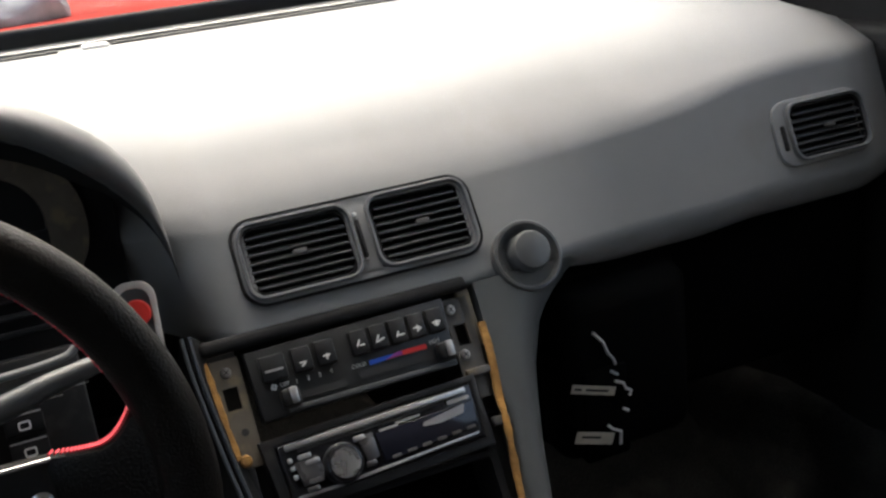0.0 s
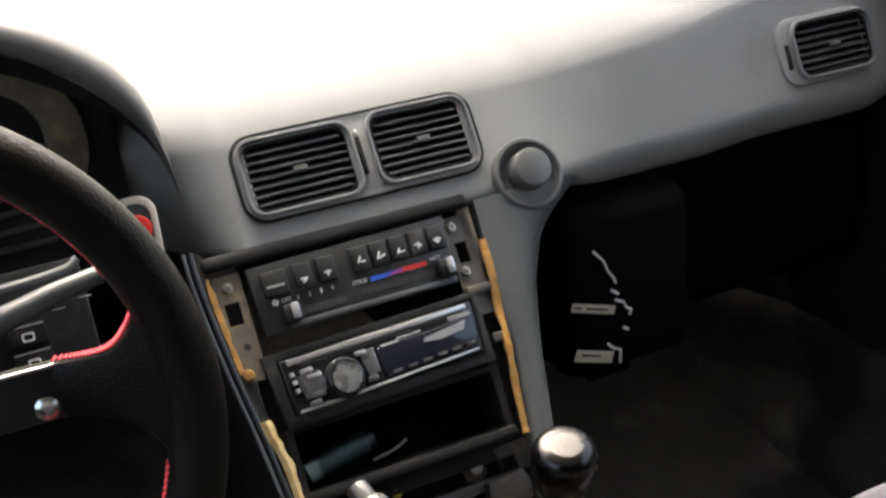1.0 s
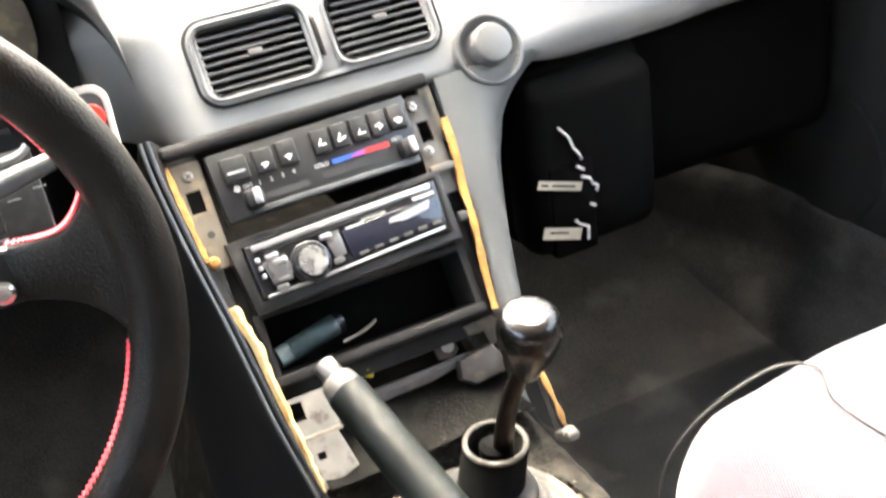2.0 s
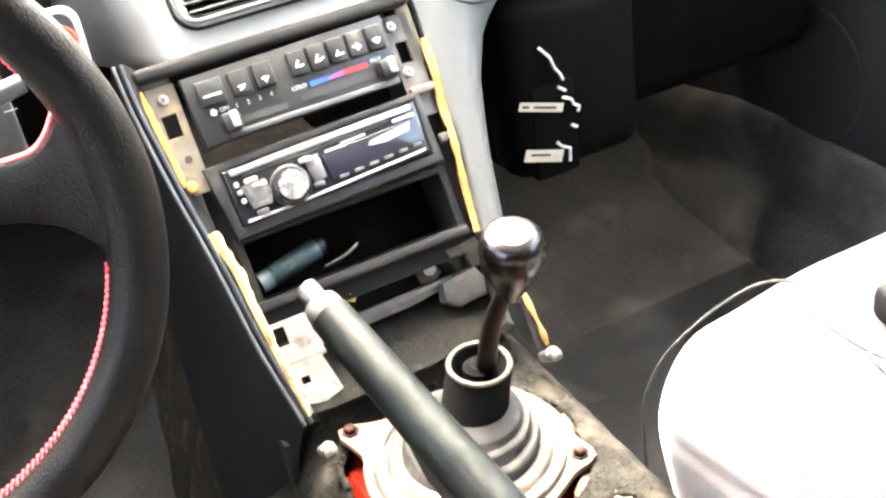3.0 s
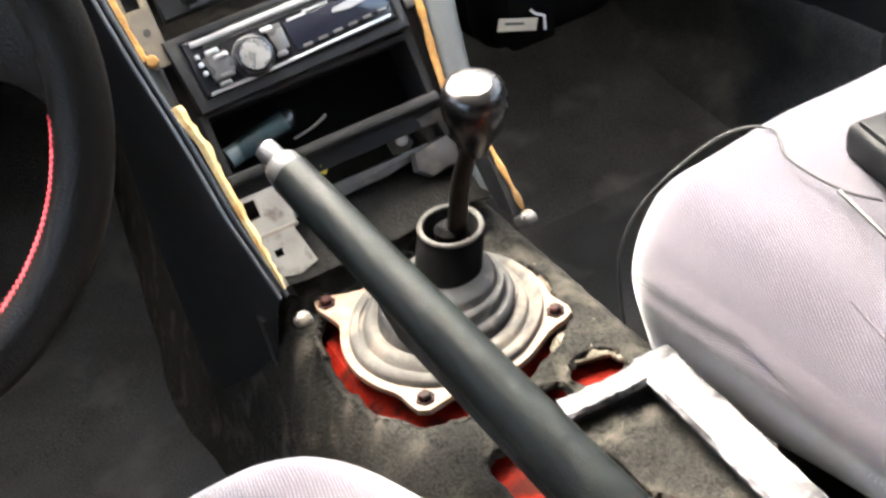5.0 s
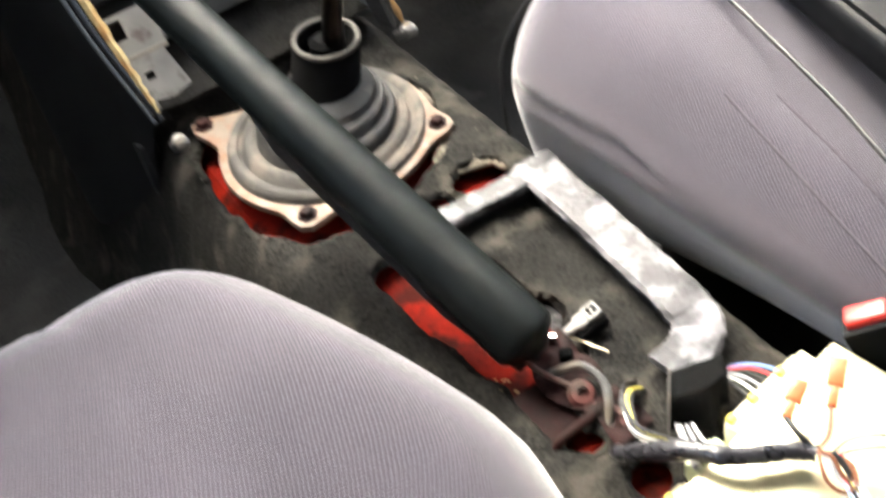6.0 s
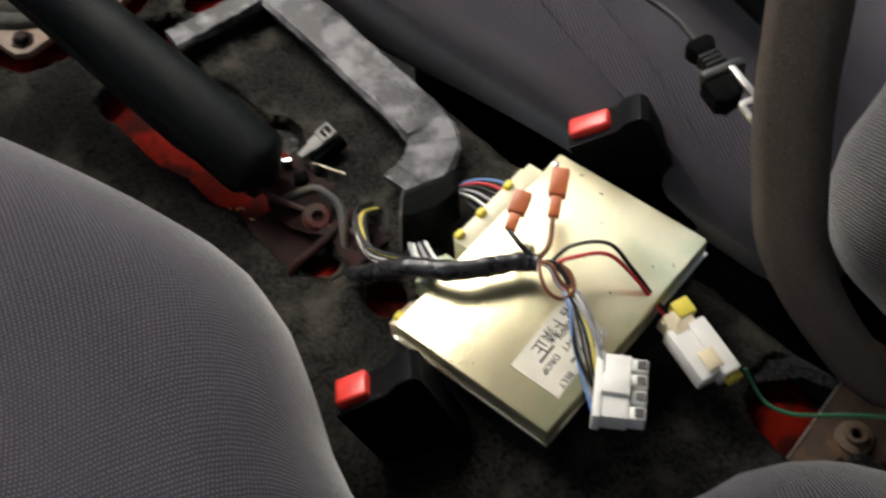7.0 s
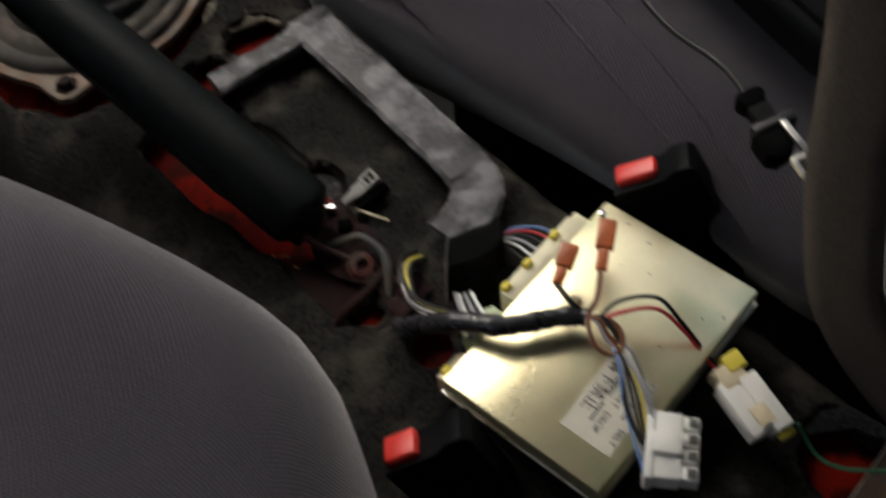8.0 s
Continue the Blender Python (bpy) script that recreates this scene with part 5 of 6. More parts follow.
def driver_shape(q, h):
    """Cushion whose sides swell at the back and round off towards the knees."""
    p = q.copy()
    t = (p.y + h.y) / (2 * h.y)
    side = abs(p.x) / h.x
    p.x *= np.interp(p.y - 0.2675, SEAT_Y, SEAT_HALF) / h.x
    if p.z > 0:
        p.z += (0.014 * smooth_step(0.55, 0.9, side) - 0.010 * smooth_step(0.7, 0.0, side)) * smooth_step(1.0, 0.6, t) + 0.011 * smooth_step(0.15, 0.75, t)
        for s in (0.60, 0.66):
            p.z -= 0.003 * math.exp(-((side - s) / 0.016) ** 2)
    return p


ds = thing("driver_seat", (-0.345, -0.3, -0.25), "grey cloth driver's seat with bolstered cushion", "car seat")
part("cushion", cushion((0.50, 0.465, 0.18), 0.055, Matrix.Translation((-0.355, -0.2675, 0.010)), driver_shape, 44), CLOTH, ds, angle=70)
part("seat_base", box((0.42, 0.42, 0.12), Matrix.Translation((-0.345, -0.34, -0.14)), 0.02), MATT, ds)


def back_shape(q, h):
    p = q.copy()
    side = abs(p.x) / h.x
    if p.y > 0:
        p.y += 0.055 * smooth_step(0.50, 0.85, side) * (0.45 + 0.55 * math.exp(-((p.z + 0.07) / 0.14) ** 2))
        p.y -= 0.004 * math.exp(-((side - 0.60) / 0.018) ** 2)
    return p


part("backrest", cushion((0.50, 0.13, 0.60), 0.055, Matrix.Translation((-0.355, -0.685, 0.42)) @ Matrix.Rotation(radians(21), 4, 'X'), back_shape, 22), CLOTHMESH, ds, angle=70)


# rear bench: cushion with a rounded inner corner
def bench_shape(q, h):
    p = q.copy()
    a = p.x / h.x
    if p.z > 0:
        p.z += 0.012 * (1 - a * a) - 0.004 * math.exp(-((a - 0.3) / 0.03) ** 2)
    return p


rs = thing("rear_seat", (-0.27, -0.70, -0.2), "grey mesh cloth rear seat cushion with a rounded corner", "car seat")
part("cushion", cushion((0.71, 0.52, 0.26), 0.085, Matrix.Translation((-0.268, -0.712, -0.034)), bench_shape, 26), CLOTHMESH, rs, angle=70)
part("bench_base", box((0.66, 0.44, 0.10), Matrix.Translation((-0.27, -0.72, -0.21)), 0.01), MATT, rs)
part("backrest", cushion((0.71, 0.12, 0.44), 0.05, Matrix.Translation((-0.268, -1.05, 0.24)) @ Matrix.Rotation(radians(20), 4, 'X'), None, 12), CLOTHMESH, rs, angle=70)


def passenger_shape(q, h):
    p = q.copy()
    t = (p.y + h.y) / (2 * h.y)
    side = abs(p.x) / h.x
    if p.z > 0:
        p.z += 0.010 * smooth_step(0.5, 0.85, side) * (1 - t) - 0.006 * smooth_step(0.6, 0.0, side) + 0.055 * (t - 0.75) - 0.012 * smooth_step(0.75, 1.0, side) * t - 0.013 * smooth_step(0.80, 1.0, side) * smooth_step(0.7, 1.0, t)
        if p.x < 0:
            p.z -= 0.016 * smooth_step(0.80, 1.0, side) * (1 - smooth_step(0.6, 0.95, t)) + 0.010 * (1 - smooth_step(0.5, 0.9, t))
            p.x += 0.010 * smooth_step(0.02, 0.085, p.z) * side
    inner = max(0.0, -p.x / h.x)
    p.y += (0.006 - 0.010 * inner - 0.010 * smooth_step(0.3, 0.75, inner) - 0.009 * smooth_step(0.78, 1.0, inner)) * t
    if p.x < 0:
        p.x += 0.028 * side * (1 - t) - 0.008 * side * t + 0.044 * smooth_step(0.045, -0.085, p.z) * side * (1 - 0.65 * smooth_step(0.35, 1.05, t))
    if abs(p.z - 0.035) < 0.012 and side > 0.98:
        p.x -= math.copysign(0.003 * math.exp(-((p.z - 0.035) / 0.005) ** 2), p.x)
    return p


ps = thing("passenger_seat", (0.385, -0.2, -0.25), "grey cloth passenger seat with piped cushion", "car seat")
seat_bm = cushion((0.53, 0.46, 0.17), 0.042, Matrix.Translation((0.3755, -0.182, 0.002)), passenger_shape, 64)
skin = bvhtree.BVHTree.FromBMesh(seat_bm)
part("cushion", seat_bm, CLOTH, ps, angle=70)
for run in ([(0.1705, -0.135), (0.167, -0.16), (0.163, -0.19), (0.154, -0.256), (0.149, -0.316), (0.1455, -0.352)],
            [(0.193, -0.155), (0.189, -0.18), (0.184, -0.21), (0.170, -0.28), (0.156, -0.335)]):
    line = []
    for q in spline([(x, y, 1) for x, y in run], 8):
        hit = skin.ray_cast(q, Vector((0, 0, -1)))[0]
        if hit:
            line.append(hit - Vector((0, 0, 0.0003)))
    part("seam", tube(line, 0.0011, 8), SEAM, ps, "dark seam groove")
part("seat_base", box((0.40, 0.42, 0.12), Matrix.Translation((0.39, -0.25, -0.16)), 0.02), MATT, ps)
part("backrest", cushion((0.50, 0.14, 0.66), 0.06, Matrix.Translation((0.402, -0.558, 0.29)) @ Matrix.Rotation(radians(17), 4, 'X'), back_shape, 22), CLOTHMESH, ps, angle=70)


# ---- belt buckles, belt ----
def buckle(at, along, up, label, button):
    t = thing("belt_buckle", at, label, "belt buckle", "seat belt buckles")
    m = frame_of(along, up, at)
    part("housing", prism([(0.000, -0.0195), (0.001, 0.0075), (0.005, 0.014), (0.005, 0.022), (0.001, 0.025), (-0.050, 0.024), (-0.092, 0.018), (-0.094, -0.006), (-0.088, -0.012), (-0.040, -0.018)], 0.020, m @ Matrix.Translation((0, 0, -0.010)), 0.0035, 3), CASEBLACK, t)
    part("press_button", box(button, m @ Matrix.Translation((0.005 - button[0] / 2, button[1] / 2 - 0.0175, 0.0)), 0.002, 3), REDP, t, "red release button")
    part("stem", tube([m @ Vector((-0.08, 0.003, 0)), m @ Vector((-0.10, 0.003, 0)), m @ Vector((-0.12, 0.003, 0.0))], 0.007, 10, squash=0.5), MATT, t)
    return t


buckle((0.127, -0.2923, 0.0458), (-0.29, 0.338, 0.895), (0.636, -0.631, 0.445), "black seat belt buckle with a red button beside the passenger seat", (0.0100, 0.0220, 0.0115))
buckle((-0.053, -0.321, 0.034), (-0.2, 0.40, 0.90), (0.80, -0.60, 0.0), "black seat belt buckle with a red button beside the driver's seat", (0.009, 0.0165, 0.0150))
bl = thing("seat_belt", (0.17, -0.42, 0.0), "grey webbing seat belt hanging between seat and tunnel", "seat belt")
P = spline([(0.140, -0.352, 0.32), (0.130, -0.378, 0.20), (0.125, -0.388, 0.145), (0.124, -0.397, 0.105), (0.125, -0.409, 0.061), (0.127, -0.428, 0.032), (0.130, -0.452, 0.010), (0.135, -0.480, -0.012)], 6)
side = Vector((0.0, -0.75, 0.66)).normalized()
webb = part("webbing", loft([[p - side * 0.0215, p - side * 0.011 + Vector((-0.0015, 0, 0)), p + Vector((-0.002, 0, 0)), p + side * 0.011 + Vector((-0.0015, 0, 0)), p + side * 0.0215] for p in P]), WEB, bl)
for sg in (-1, 1):
    part("selvedge", tube([p + side * 0.0212 * sg for p in P], 0.0009, 6), WEB, bl, "thick woven belt edge")
wt = webb.modifiers.new("thickness", 'SOLIDIFY')
wt.thickness = 0.0012
tg = thing("belt_tongue", (0.155, -0.34, 0.085), "black belt latch with a metal tongue lying on the passenger seat", "belt latch")
mt = frame_of((-0.33, -0.94, -0.02), (0.94, -0.33, 0.1), (0.141, -0.347, 0.108))
part("latch_head", prism([(-0.0255, -0.0045), (-0.0235, -0.0068), (-0.0205, -0.0068), (-0.016, -0.0045), (-0.016, 0.0045), (-0.0205, 0.0068), (-0.0235, 0.0068), (-0.0255, 0.0045)], 0.009, mt @ Matrix.Translation((0, 0, -0.004)), 0.002), SHADEBLACK, tg)
part("latch_neck", box((0.010, 0.0095, 0.008), mt @ Matrix.Translation((-0.012, 0, 0)), 0.002), SHADEBLACK, tg)
for k in range(3):
    part("grip_rib", box((0.0012, 0.0105, 0.009), mt @ Matrix.Translation((-0.0145 + 0.003 * k, 0, 0.0002)), 0.0004), PLASTIC, tg)
part("latch_collar", box((0.006, 0.0215, 0.010), mt @ Matrix.Translation((-0.004, 0.001, 0.0)), 0.002), PLASTIC, tg)
part("latch_body", prism([(-0.002, -0.011), (0.010, -0.011), (0.0135, -0.007), (0.012, 0.001), (0.004, 0.008), (-0.002, 0.009)], 0.010, mt @ Matrix.Translation((0, 0, -0.006)), 0.002), SHADEBLACK, tg)
part("tongue_prong", box((0.021, 0.0034, 0.0022), mt @ Matrix.Translation((0.0085, 0.004, 0.0052)), 0.0006), TONGUE, tg, "steel belt tongue")
part("tongue_tip", ring_prism(rounded(0.013, 0.0115, 0.0025, 0.0235, 0.001), rounded(0.006, 0.0055, 0.001, 0.0240, 0.0005), 0.0022, mt @ Matrix.Translation((0, 0, 0.0040)), bevel=0.0005), TONGUE, tg, "steel belt tongue tip")
part("tongue_lug", prism([(0.029, -0.003), (0.0345, -0.0045), (0.0335, -0.0015), (0.030, 0.001)], 0.0022, mt @ Matrix.Translation((0, 0, 0.0040))), TONGUE, tg)
part("cord", tube(spline([mt @ Vector((-0.025, 0, 0)), (0.156, -0.312, 0.105), (0.166, -0.293, 0.097), (0.170, -0.256, 0.095), (0.189, -0.20, 0.094), (0.208, -0.13, 0.094), (0.226, -0.067, 0.092)], 8), 0.0017, 8), WIREMATS[0], tg)

# long black case on the seat and its cable
bc = thing("black_case", (0.25, -0.19, 0.085), "long black plastic case lying on the passenger seat", "case")
mc = frame_of((-0.22, -0.975, 0.0), (0.975, -0.22, 0), (0.2585, -0.190, 0.098))
part("case_body", box((0.315, 0.060, 0.028), mc, 0.008, 3), CASEBLACK, bc)
part("case_lid", box((0.300, 0.044, 0.006), mc @ Matrix.Translation((0, -0.002, 0.0145)), 0.003, 2), CASEBLACK, bc)
part("hinge_rail", box((0.305, 0.010, 0.012), mc @ Matrix.Translation((0, 0.028, 0.011)), 0.003, 2), MATT, bc)
cb = thing("cable", (0.135, 0.06, -0.02), "thin black cable looped over the seat corner", "cable")
part("wire", tube(spline([(0.120, 0.03, -0.10), (0.129, 0.052, -0.02), (0.136, 0.053, 0.028), (0.163, 0.048, 0.064), (0.216, 0.036, 0.092), (0.240, 0.012, 0.098), (0.222, -0.025, 0.099), (0.227, -0.067, 0.093), (0.240, -0.09, 0.090)], 8), 0.0011, 8), WIREMATS[0], cb)

# ---- tape frame and bits on the tunnel ----
tf = thing("tray_frame", (0.05, -0.12, 0.0), "grey taped frame round an empty tray hole", "tray frame")


def strip(pts, w, z, mat, parent, name, seed):
    rng = random.Random(seed)
    P = spline([(x, y, z) for x, y in pts], 8)
    sec, foot = [], []
    for i, p in enumerate(P):
        t = (P[min(i + 1, len(P) - 1)] - P[max(i - 1, 0)]).normalized()
        s = Vector((-t.y, t.x, 0))
        j = [rng.uniform(-0.0007, 0.0007) for _ in range(6)]
        if p.y < -0.185:
            fold = rng.choice((-0.0006, 0.0, 0.0, 0.0007))
            j[1], j[2], j[3] = (v + fold for v in j[1:4])
        hw = w / 2
        sec.append([p + s * hw * 0.95 + Vector((0, 0, -0.0045)), p + s * (hw + j[0]) + Vector((0, 0, -0.001)), p + s * hw * 0.85 + Vector((0, 0, 0.0015 + j[1])), p + Vector((0, 0, 0.002 + j[2])),
                    p - s * hw * 0.85 + Vector((0, 0, 0.0015 + j[3])), p - s * (hw + j[4]) + Vector((0, 0, -0.001)), p - s * hw * 0.95 + Vector((0, 0, -0.0045))])
        if i < len(P) - 12 or name != "long_strip":
            foot.append([p + s * hw * 0.7 + Vector((0, 0, -0.03)), p + s * hw * 0.7 + Vector((0, 0, -0.004)), p - s * hw * 0.7 + Vector((0, 0, -0.004)), p - s * hw * 0.7 + Vector((0, 0, -0.03))])
    # made-up support, black to paint the shaded gap below the thin strip
    part(name + "_gap_fill", loft(foot, closed=True, caps=True), MATT, parent, "added dark support in the shaded gap under the frame")
    return part(name, loft(sec, closed=True, caps=True), mat, parent)


strip([(0.0895, -0.041), (0.087, -0.066), (0.0855, -0.106), (0.083, -0.156), (0.080, -0.201), (0.073, -0.219), (0.056, -0.229), (0.040, -0.231)], 0.030, 0.011, TAPE, tf, "long_strip", 1)
strip([(0.086, -0.050), (0.066, -0.051), (0.040, -0.0495), (0.014, -0.047)], 0.018, 0.0105, TAPE, tf, "front_strip", 2)
pan = part("tray_floor", loft([[(x, y, -0.0085 + 0.0015 * noise.noise(Vector((x * 90, y * 90, 1)))) for x in np.linspace(0.0155 + 0.0012 * math.sin(y * 140), 0.080, 24)] for y in np.linspace(-0.225, -0.040, 44)]), TRAYCARPET, tf)
gc = thing("grey_plug", (0.030, -0.178, 0.004), "small grey electrical plug on the tray floor", "plug")
mg = frame_of((0.95, -0.05, 0.26), (0.05, 1, 0), (0.0265, -0.1715, 0.009))
part("plug_body", box((0.021, 0.0105, 0.010), mg @ Matrix.Translation((0.0035, -0.0035, -0.0062)), 0.002), SHADEBLACK, gc, "black plug body")
part("latch_bar", prism([(-0.011, -0.0022), (-0.004, -0.0030), (-0.002, -0.0042), (0.004, -0.0042), (0.004, 0.0042), (-0.002, 0.0042), (-0.004, 0.0030), (-0.011, 0.0022)], 0.003, mg @ Matrix.Translation((0, 0, -0.0015)), 0.0006), CLIPPALE, gc, "pale grey latch")
part("plug_mouth", ring_prism(rounded(0.0095, 0.0095, 0.001, 0.0085, 0.0), rounded(0.0055, 0.0055, 0.0006, 0.0088, 0.0), 0.004, mg @ Matrix.Translation((0, 0, -0.0015)), bevel=0.0004), CLIPPALE, gc, "pale grey square mouth")
part("mouth_bar", box((0.0012, 0.0055, 0.0012), mg @ Matrix.Translation((0.0088, 0, 0.001))), CLIPPALE, gc)
part("metal_clip", box((0.006, 0.003, 0.0025), frame_of((0.8, -0.6, 0.1), (0.6, 0.8, 0), (0.0095, -0.1665, 0.004)), 0.0006), BRIGHT, gc, "bright metal clip")
part("wire", tube(spline([(0.018, -0.173, 0.002), (0.0205, -0.1785, 0.003), (0.0235, -0.186, 0.003), (0.0285, -0.194, 0.001)], 6), 0.0007, 6), CREAM, gc)

# ---- control unit with its harness ----
cu = thing("control_unit", (0.046, -0.338, 0.0), "yellow zinc-plated steel control unit box", "control unit")
ca, cbb, cc, cdd = Vector((0.1075, -0.284, 0.034)), Vector((0.1145, -0.373, 0.034)), Vector((-0.0225, -0.303, 0.034)), Vector((-0.0155, -0.392, 0.034))
mb = frame_of(ca - cc, cc - cdd, (ca + cbb + cc + cdd) / 4)
bw, bd = (ca - cc).length, (cc - cdd).length
part("case", box((bw, bd, 0.013), mb @ Matrix.Translation((0, 0, -0.0065)), 0.0015, 2), PASSIV, cu)
part("lower_half", box((bw - 0.004, bd - 0.004, 0.028), mb @ Matrix.Translation((0, 0, -0.027)), 0.001), MATT, cu)
part("seam", box((bw + 0.0014, bd + 0.0014, 0.0012), mb @ Matrix.Translation((0, 0, -0.0128))), STEEL, cu)
LZ = 0.0345
lab = part("label", prism([(-0.0012, -0.3567), (0.0028, -0.3835), (0.0440, -0.3753), (0.0406, -0.3486)], 0.0003, Matrix.Translation((0, 0, LZ - 0.0003))), PAPER, cu, "printed paper label", smooth=False)


def label_text(body, size, x, y):
    text(body, size, frame_of((-0.0418, -0.0081, 0), (0.0037, -0.0268, 0), (x, y, LZ + 0.0001)), INK, lab, depth=0.0001)


label_text("\u843d\u4e0b\u7981\u6b62", 0.0078, 0.0268, -0.3568)
label_text("JAPAN", 0.0030, 0.0290, -0.3612)
label_text("DON'T", 0.0044, 0.0285, -0.3665)
label_text("DROP", 0.0044, 0.0125, -0.3688)
label_text("BELT", 0.0044, 0.0118, -0.3792)
label_text("CONT", 0.0044, 0.0370, -0.3738)
for x, y, w in ((0.0150, -0.3640, 0.011), (0.0245, -0.3738, 0.009)):
    part("print_bar", box((w, 0.0011, 0.0002), frame_of((0.0418, 0.0081, 0), (-0.0037, 0.0268, 0), (x, y, LZ + 0.0001))), INK, lab, smooth=False)
text("92", 0.0055, frame_of((-0.6, 0.8, 0), (-0.8, -0.6, 0), (0.0507, -0.3163, LZ)), INK, cu, depth=0.0001)
rng = random.Random(11)
for _ in range(16):
    part("scuff_mark", box((rng.uniform(0.0005, 0.0022), 0.0005, 0.0001), mb @ Matrix.Translation((rng.uniform(-0.5, 0.5) * (bw - 0.01), rng.uniform(-0.5, 0.5) * (bd - 0.01), 0.0002)) @ Matrix.Rotation(rng.uniform(0, 3), 4, 'Z')), INK, cu, smooth=False)


def edge_plug(x, w, d, lift, mat, locks):
    """A plug in the unit's front edge."""
    q = part("connector", box((w, d, 0.017), mb @ Matrix.Translation((x, bd / 2 + d / 2 - 0.001, -0.013 + lift)), 0.0012), mat, cu)
    for lx in locks:
        part("lock", box((0.0055, 0.0042, 0.004), mb @ Matrix.Translation((x + lx, bd / 2 + d - 0.002, -0.004 + lift)), 0.0014, 3), YELLOWP, q)
    part("shoulder", box((w * 0.9, 0.003, 0.012), mb @ Matrix.Translation((x, bd / 2 + d, -0.014 + lift)), 0.0006), mat, q)


edge_plug(0.020, 0.062, 0.010, 0.004, CREAMWHITE, (-0.027, -0.010, 0.012))
edge_plug(-0.026, 0.022, 0.012, -0.004, PALEGREEN, (-0.006,))
edge_plug(-0.052, 0.018, 0.008, -0.008, CREAM, (-0.004,))
part("stud", revolve([(0.002, 0), (0.002, 0.003), (0, 0.004)], mb @ Matrix.Translation((0.056, bd / 2 - 0.004, 0.0)), 10), BRIGHT, cu)


def wire(parent, pts, r, k, n=7):
    return part("wire", tube(spline(pts, 8), r, n), WIREMATS[k], parent)


hn = thing("wiring_harness", (0.03, -0.30, 0.04), "black taped wiring harness with loose plugs", "wiring")
H0 = [(-0.012, -0.250, 0.004), (-0.0135, -0.260, 0.016), (-0.0095, -0.273, 0.029), (0.000, -0.290, 0.041), (0.010, -0.306, 0.045), (0.024, -0.3155, 0.0445), (0.0365, -0.323, 0.044), (0.0425, -0.330, 0.044)]
part("sheath", tube(spline(H0, 10), lambda t: 0.0038 + 0.0018 * smooth_step(0.05, 0.35, t) - 0.001 * t + 0.00022 * math.sin(t * 83) + 0.0002 * math.sin(t * 37), 12), TAPEBLACK, hn, "black tape sheath")
rng = random.Random(7)
# bundle that feeds the sheath from the tunnel
for k in range(9):
    a, bb = rng.uniform(-0.004, 0.004), rng.uniform(-0.004, 0.004)
    wire(hn, [(0.030 + a, -0.222 + bb, -0.004), (0.014 + a, -0.228 + bb, 0.012), (0.004 + a * 0.8, -0.240 + bb, 0.018), (-0.001 + a * 0.5, -0.256 + bb * 0.5, 0.020 + a), (0.002 + a * 0.6, -0.280, 0.034 + a * 0.5)], 0.0009, (1, 0, 5, 0, 1, 3, 0, 7, 0)[k])
for k in range(6):
    a = (k - 2.5) * 0.0022
    wire(hn, [(0.044 + a, -0.236, -0.004), (0.030 + a, -0.250, 0.006 + abs(a)), (0.020 + a * 0.8, -0.268, 0.014), (0.012 + a, -0.285, 0.022), (0.004 + a, -0.297, 0.036)], 0.0013, (7, 1, 0, 7, 0, 1)[k])
for k in range(6):
    a = (k - 2.5) * 0.003
    wire(hn, [(0.052 + a, -0.244, -0.002), (0.060 + a, -0.252, 0.012), (0.066 + a * 1.3, -0.262, 0.016), (0.066 + a * 1.6, -0.277 + a * 0.15, 0.022)], 0.0008, (0, 1, 7, 0, 2, 4)[k])
# two brown spade terminals
def spade(p0, p1, mid, k):
    p0, p1 = Vector(p0), Vector(p1)
    d = (p1 - p0).normalized()
    m = frame_of(d, Vector((0, 0, 1)).cross(d), p0)
    L = (p1 - p0).length
    t = part("spade_terminal", box((L * 0.42, 0.0056, 0.0045), m @ Matrix.Translation((L * 0.21, 0, 0)), 0.0008), BROWNP, hn, "brown insulated spade terminal")
    part("terminal_hood", box((L * 0.58, 0.0088, 0.0058), m @ Matrix.Translation((L * 0.72, 0, 0)), 0.001), BROWNP, t)
    part("terminal_mouth", box((0.0006, 0.0075, 0.003), m @ Matrix.Translation((L * 1.0, 0, 0))), INK, t)
    wire(hn, [(0.0425, -0.329, 0.045), mid, tuple(p0)], 0.0014, k)


spade((0.0430, -0.3100, 0.050), (0.0620, -0.3005, 0.053), (0.0405, -0.320, 0.051), 0)
spade((0.0640, -0.3185, 0.049), (0.0850, -0.3030, 0.053), (0.0510, -0.3285, 0.049), 3)
# tangle at the end of the sheath
for k in range(6):
    a = k * 1.05
    wire(hn, [(0.0425, -0.330, 0.045), (0.045 + 0.002 * math.cos(a), -0.337, 0.047 + 0.002 * math.sin(a)), (0.044 + 0.003 * math.cos(a), -0.345, 0.045 + 0.002 * math.sin(a + 1)), (0.042 + 0.002 * math.sin(a), -0.353, 0.043)], 0.0010, (3, 0, 3, 7, 2, 0)[k])
wire(hn, [(0.043, -0.331, 0.047), (0.037, -0.337, 0.049), (0.0335, -0.345, 0.047), (0.036, -0.352, 0.045), (0.043, -0.353, 0.046), (0.048, -0.346, 0.047), (0.048, -0.339, 0.047)], 0.0010, 3)
# pair to the two-way plug
wire(hn, [(0.044, -0.335, 0.046), (0.056, -0.338, 0.053), (0.069, -0.349, 0.054), (0.072, -0.362, 0.045), (0.075, -0.377, 0.030), (0.0765, -0.384, 0.024)], 0.0010, 0)
wire(hn, [(0.044, -0.336, 0.046), (0.053, -0.342, 0.051), (0.066, -0.352, 0.051), (0.071, -0.366, 0.041), (0.0735, -0.380, 0.028), (0.0745, -0.387, 0.023)], 0.0010, 2)
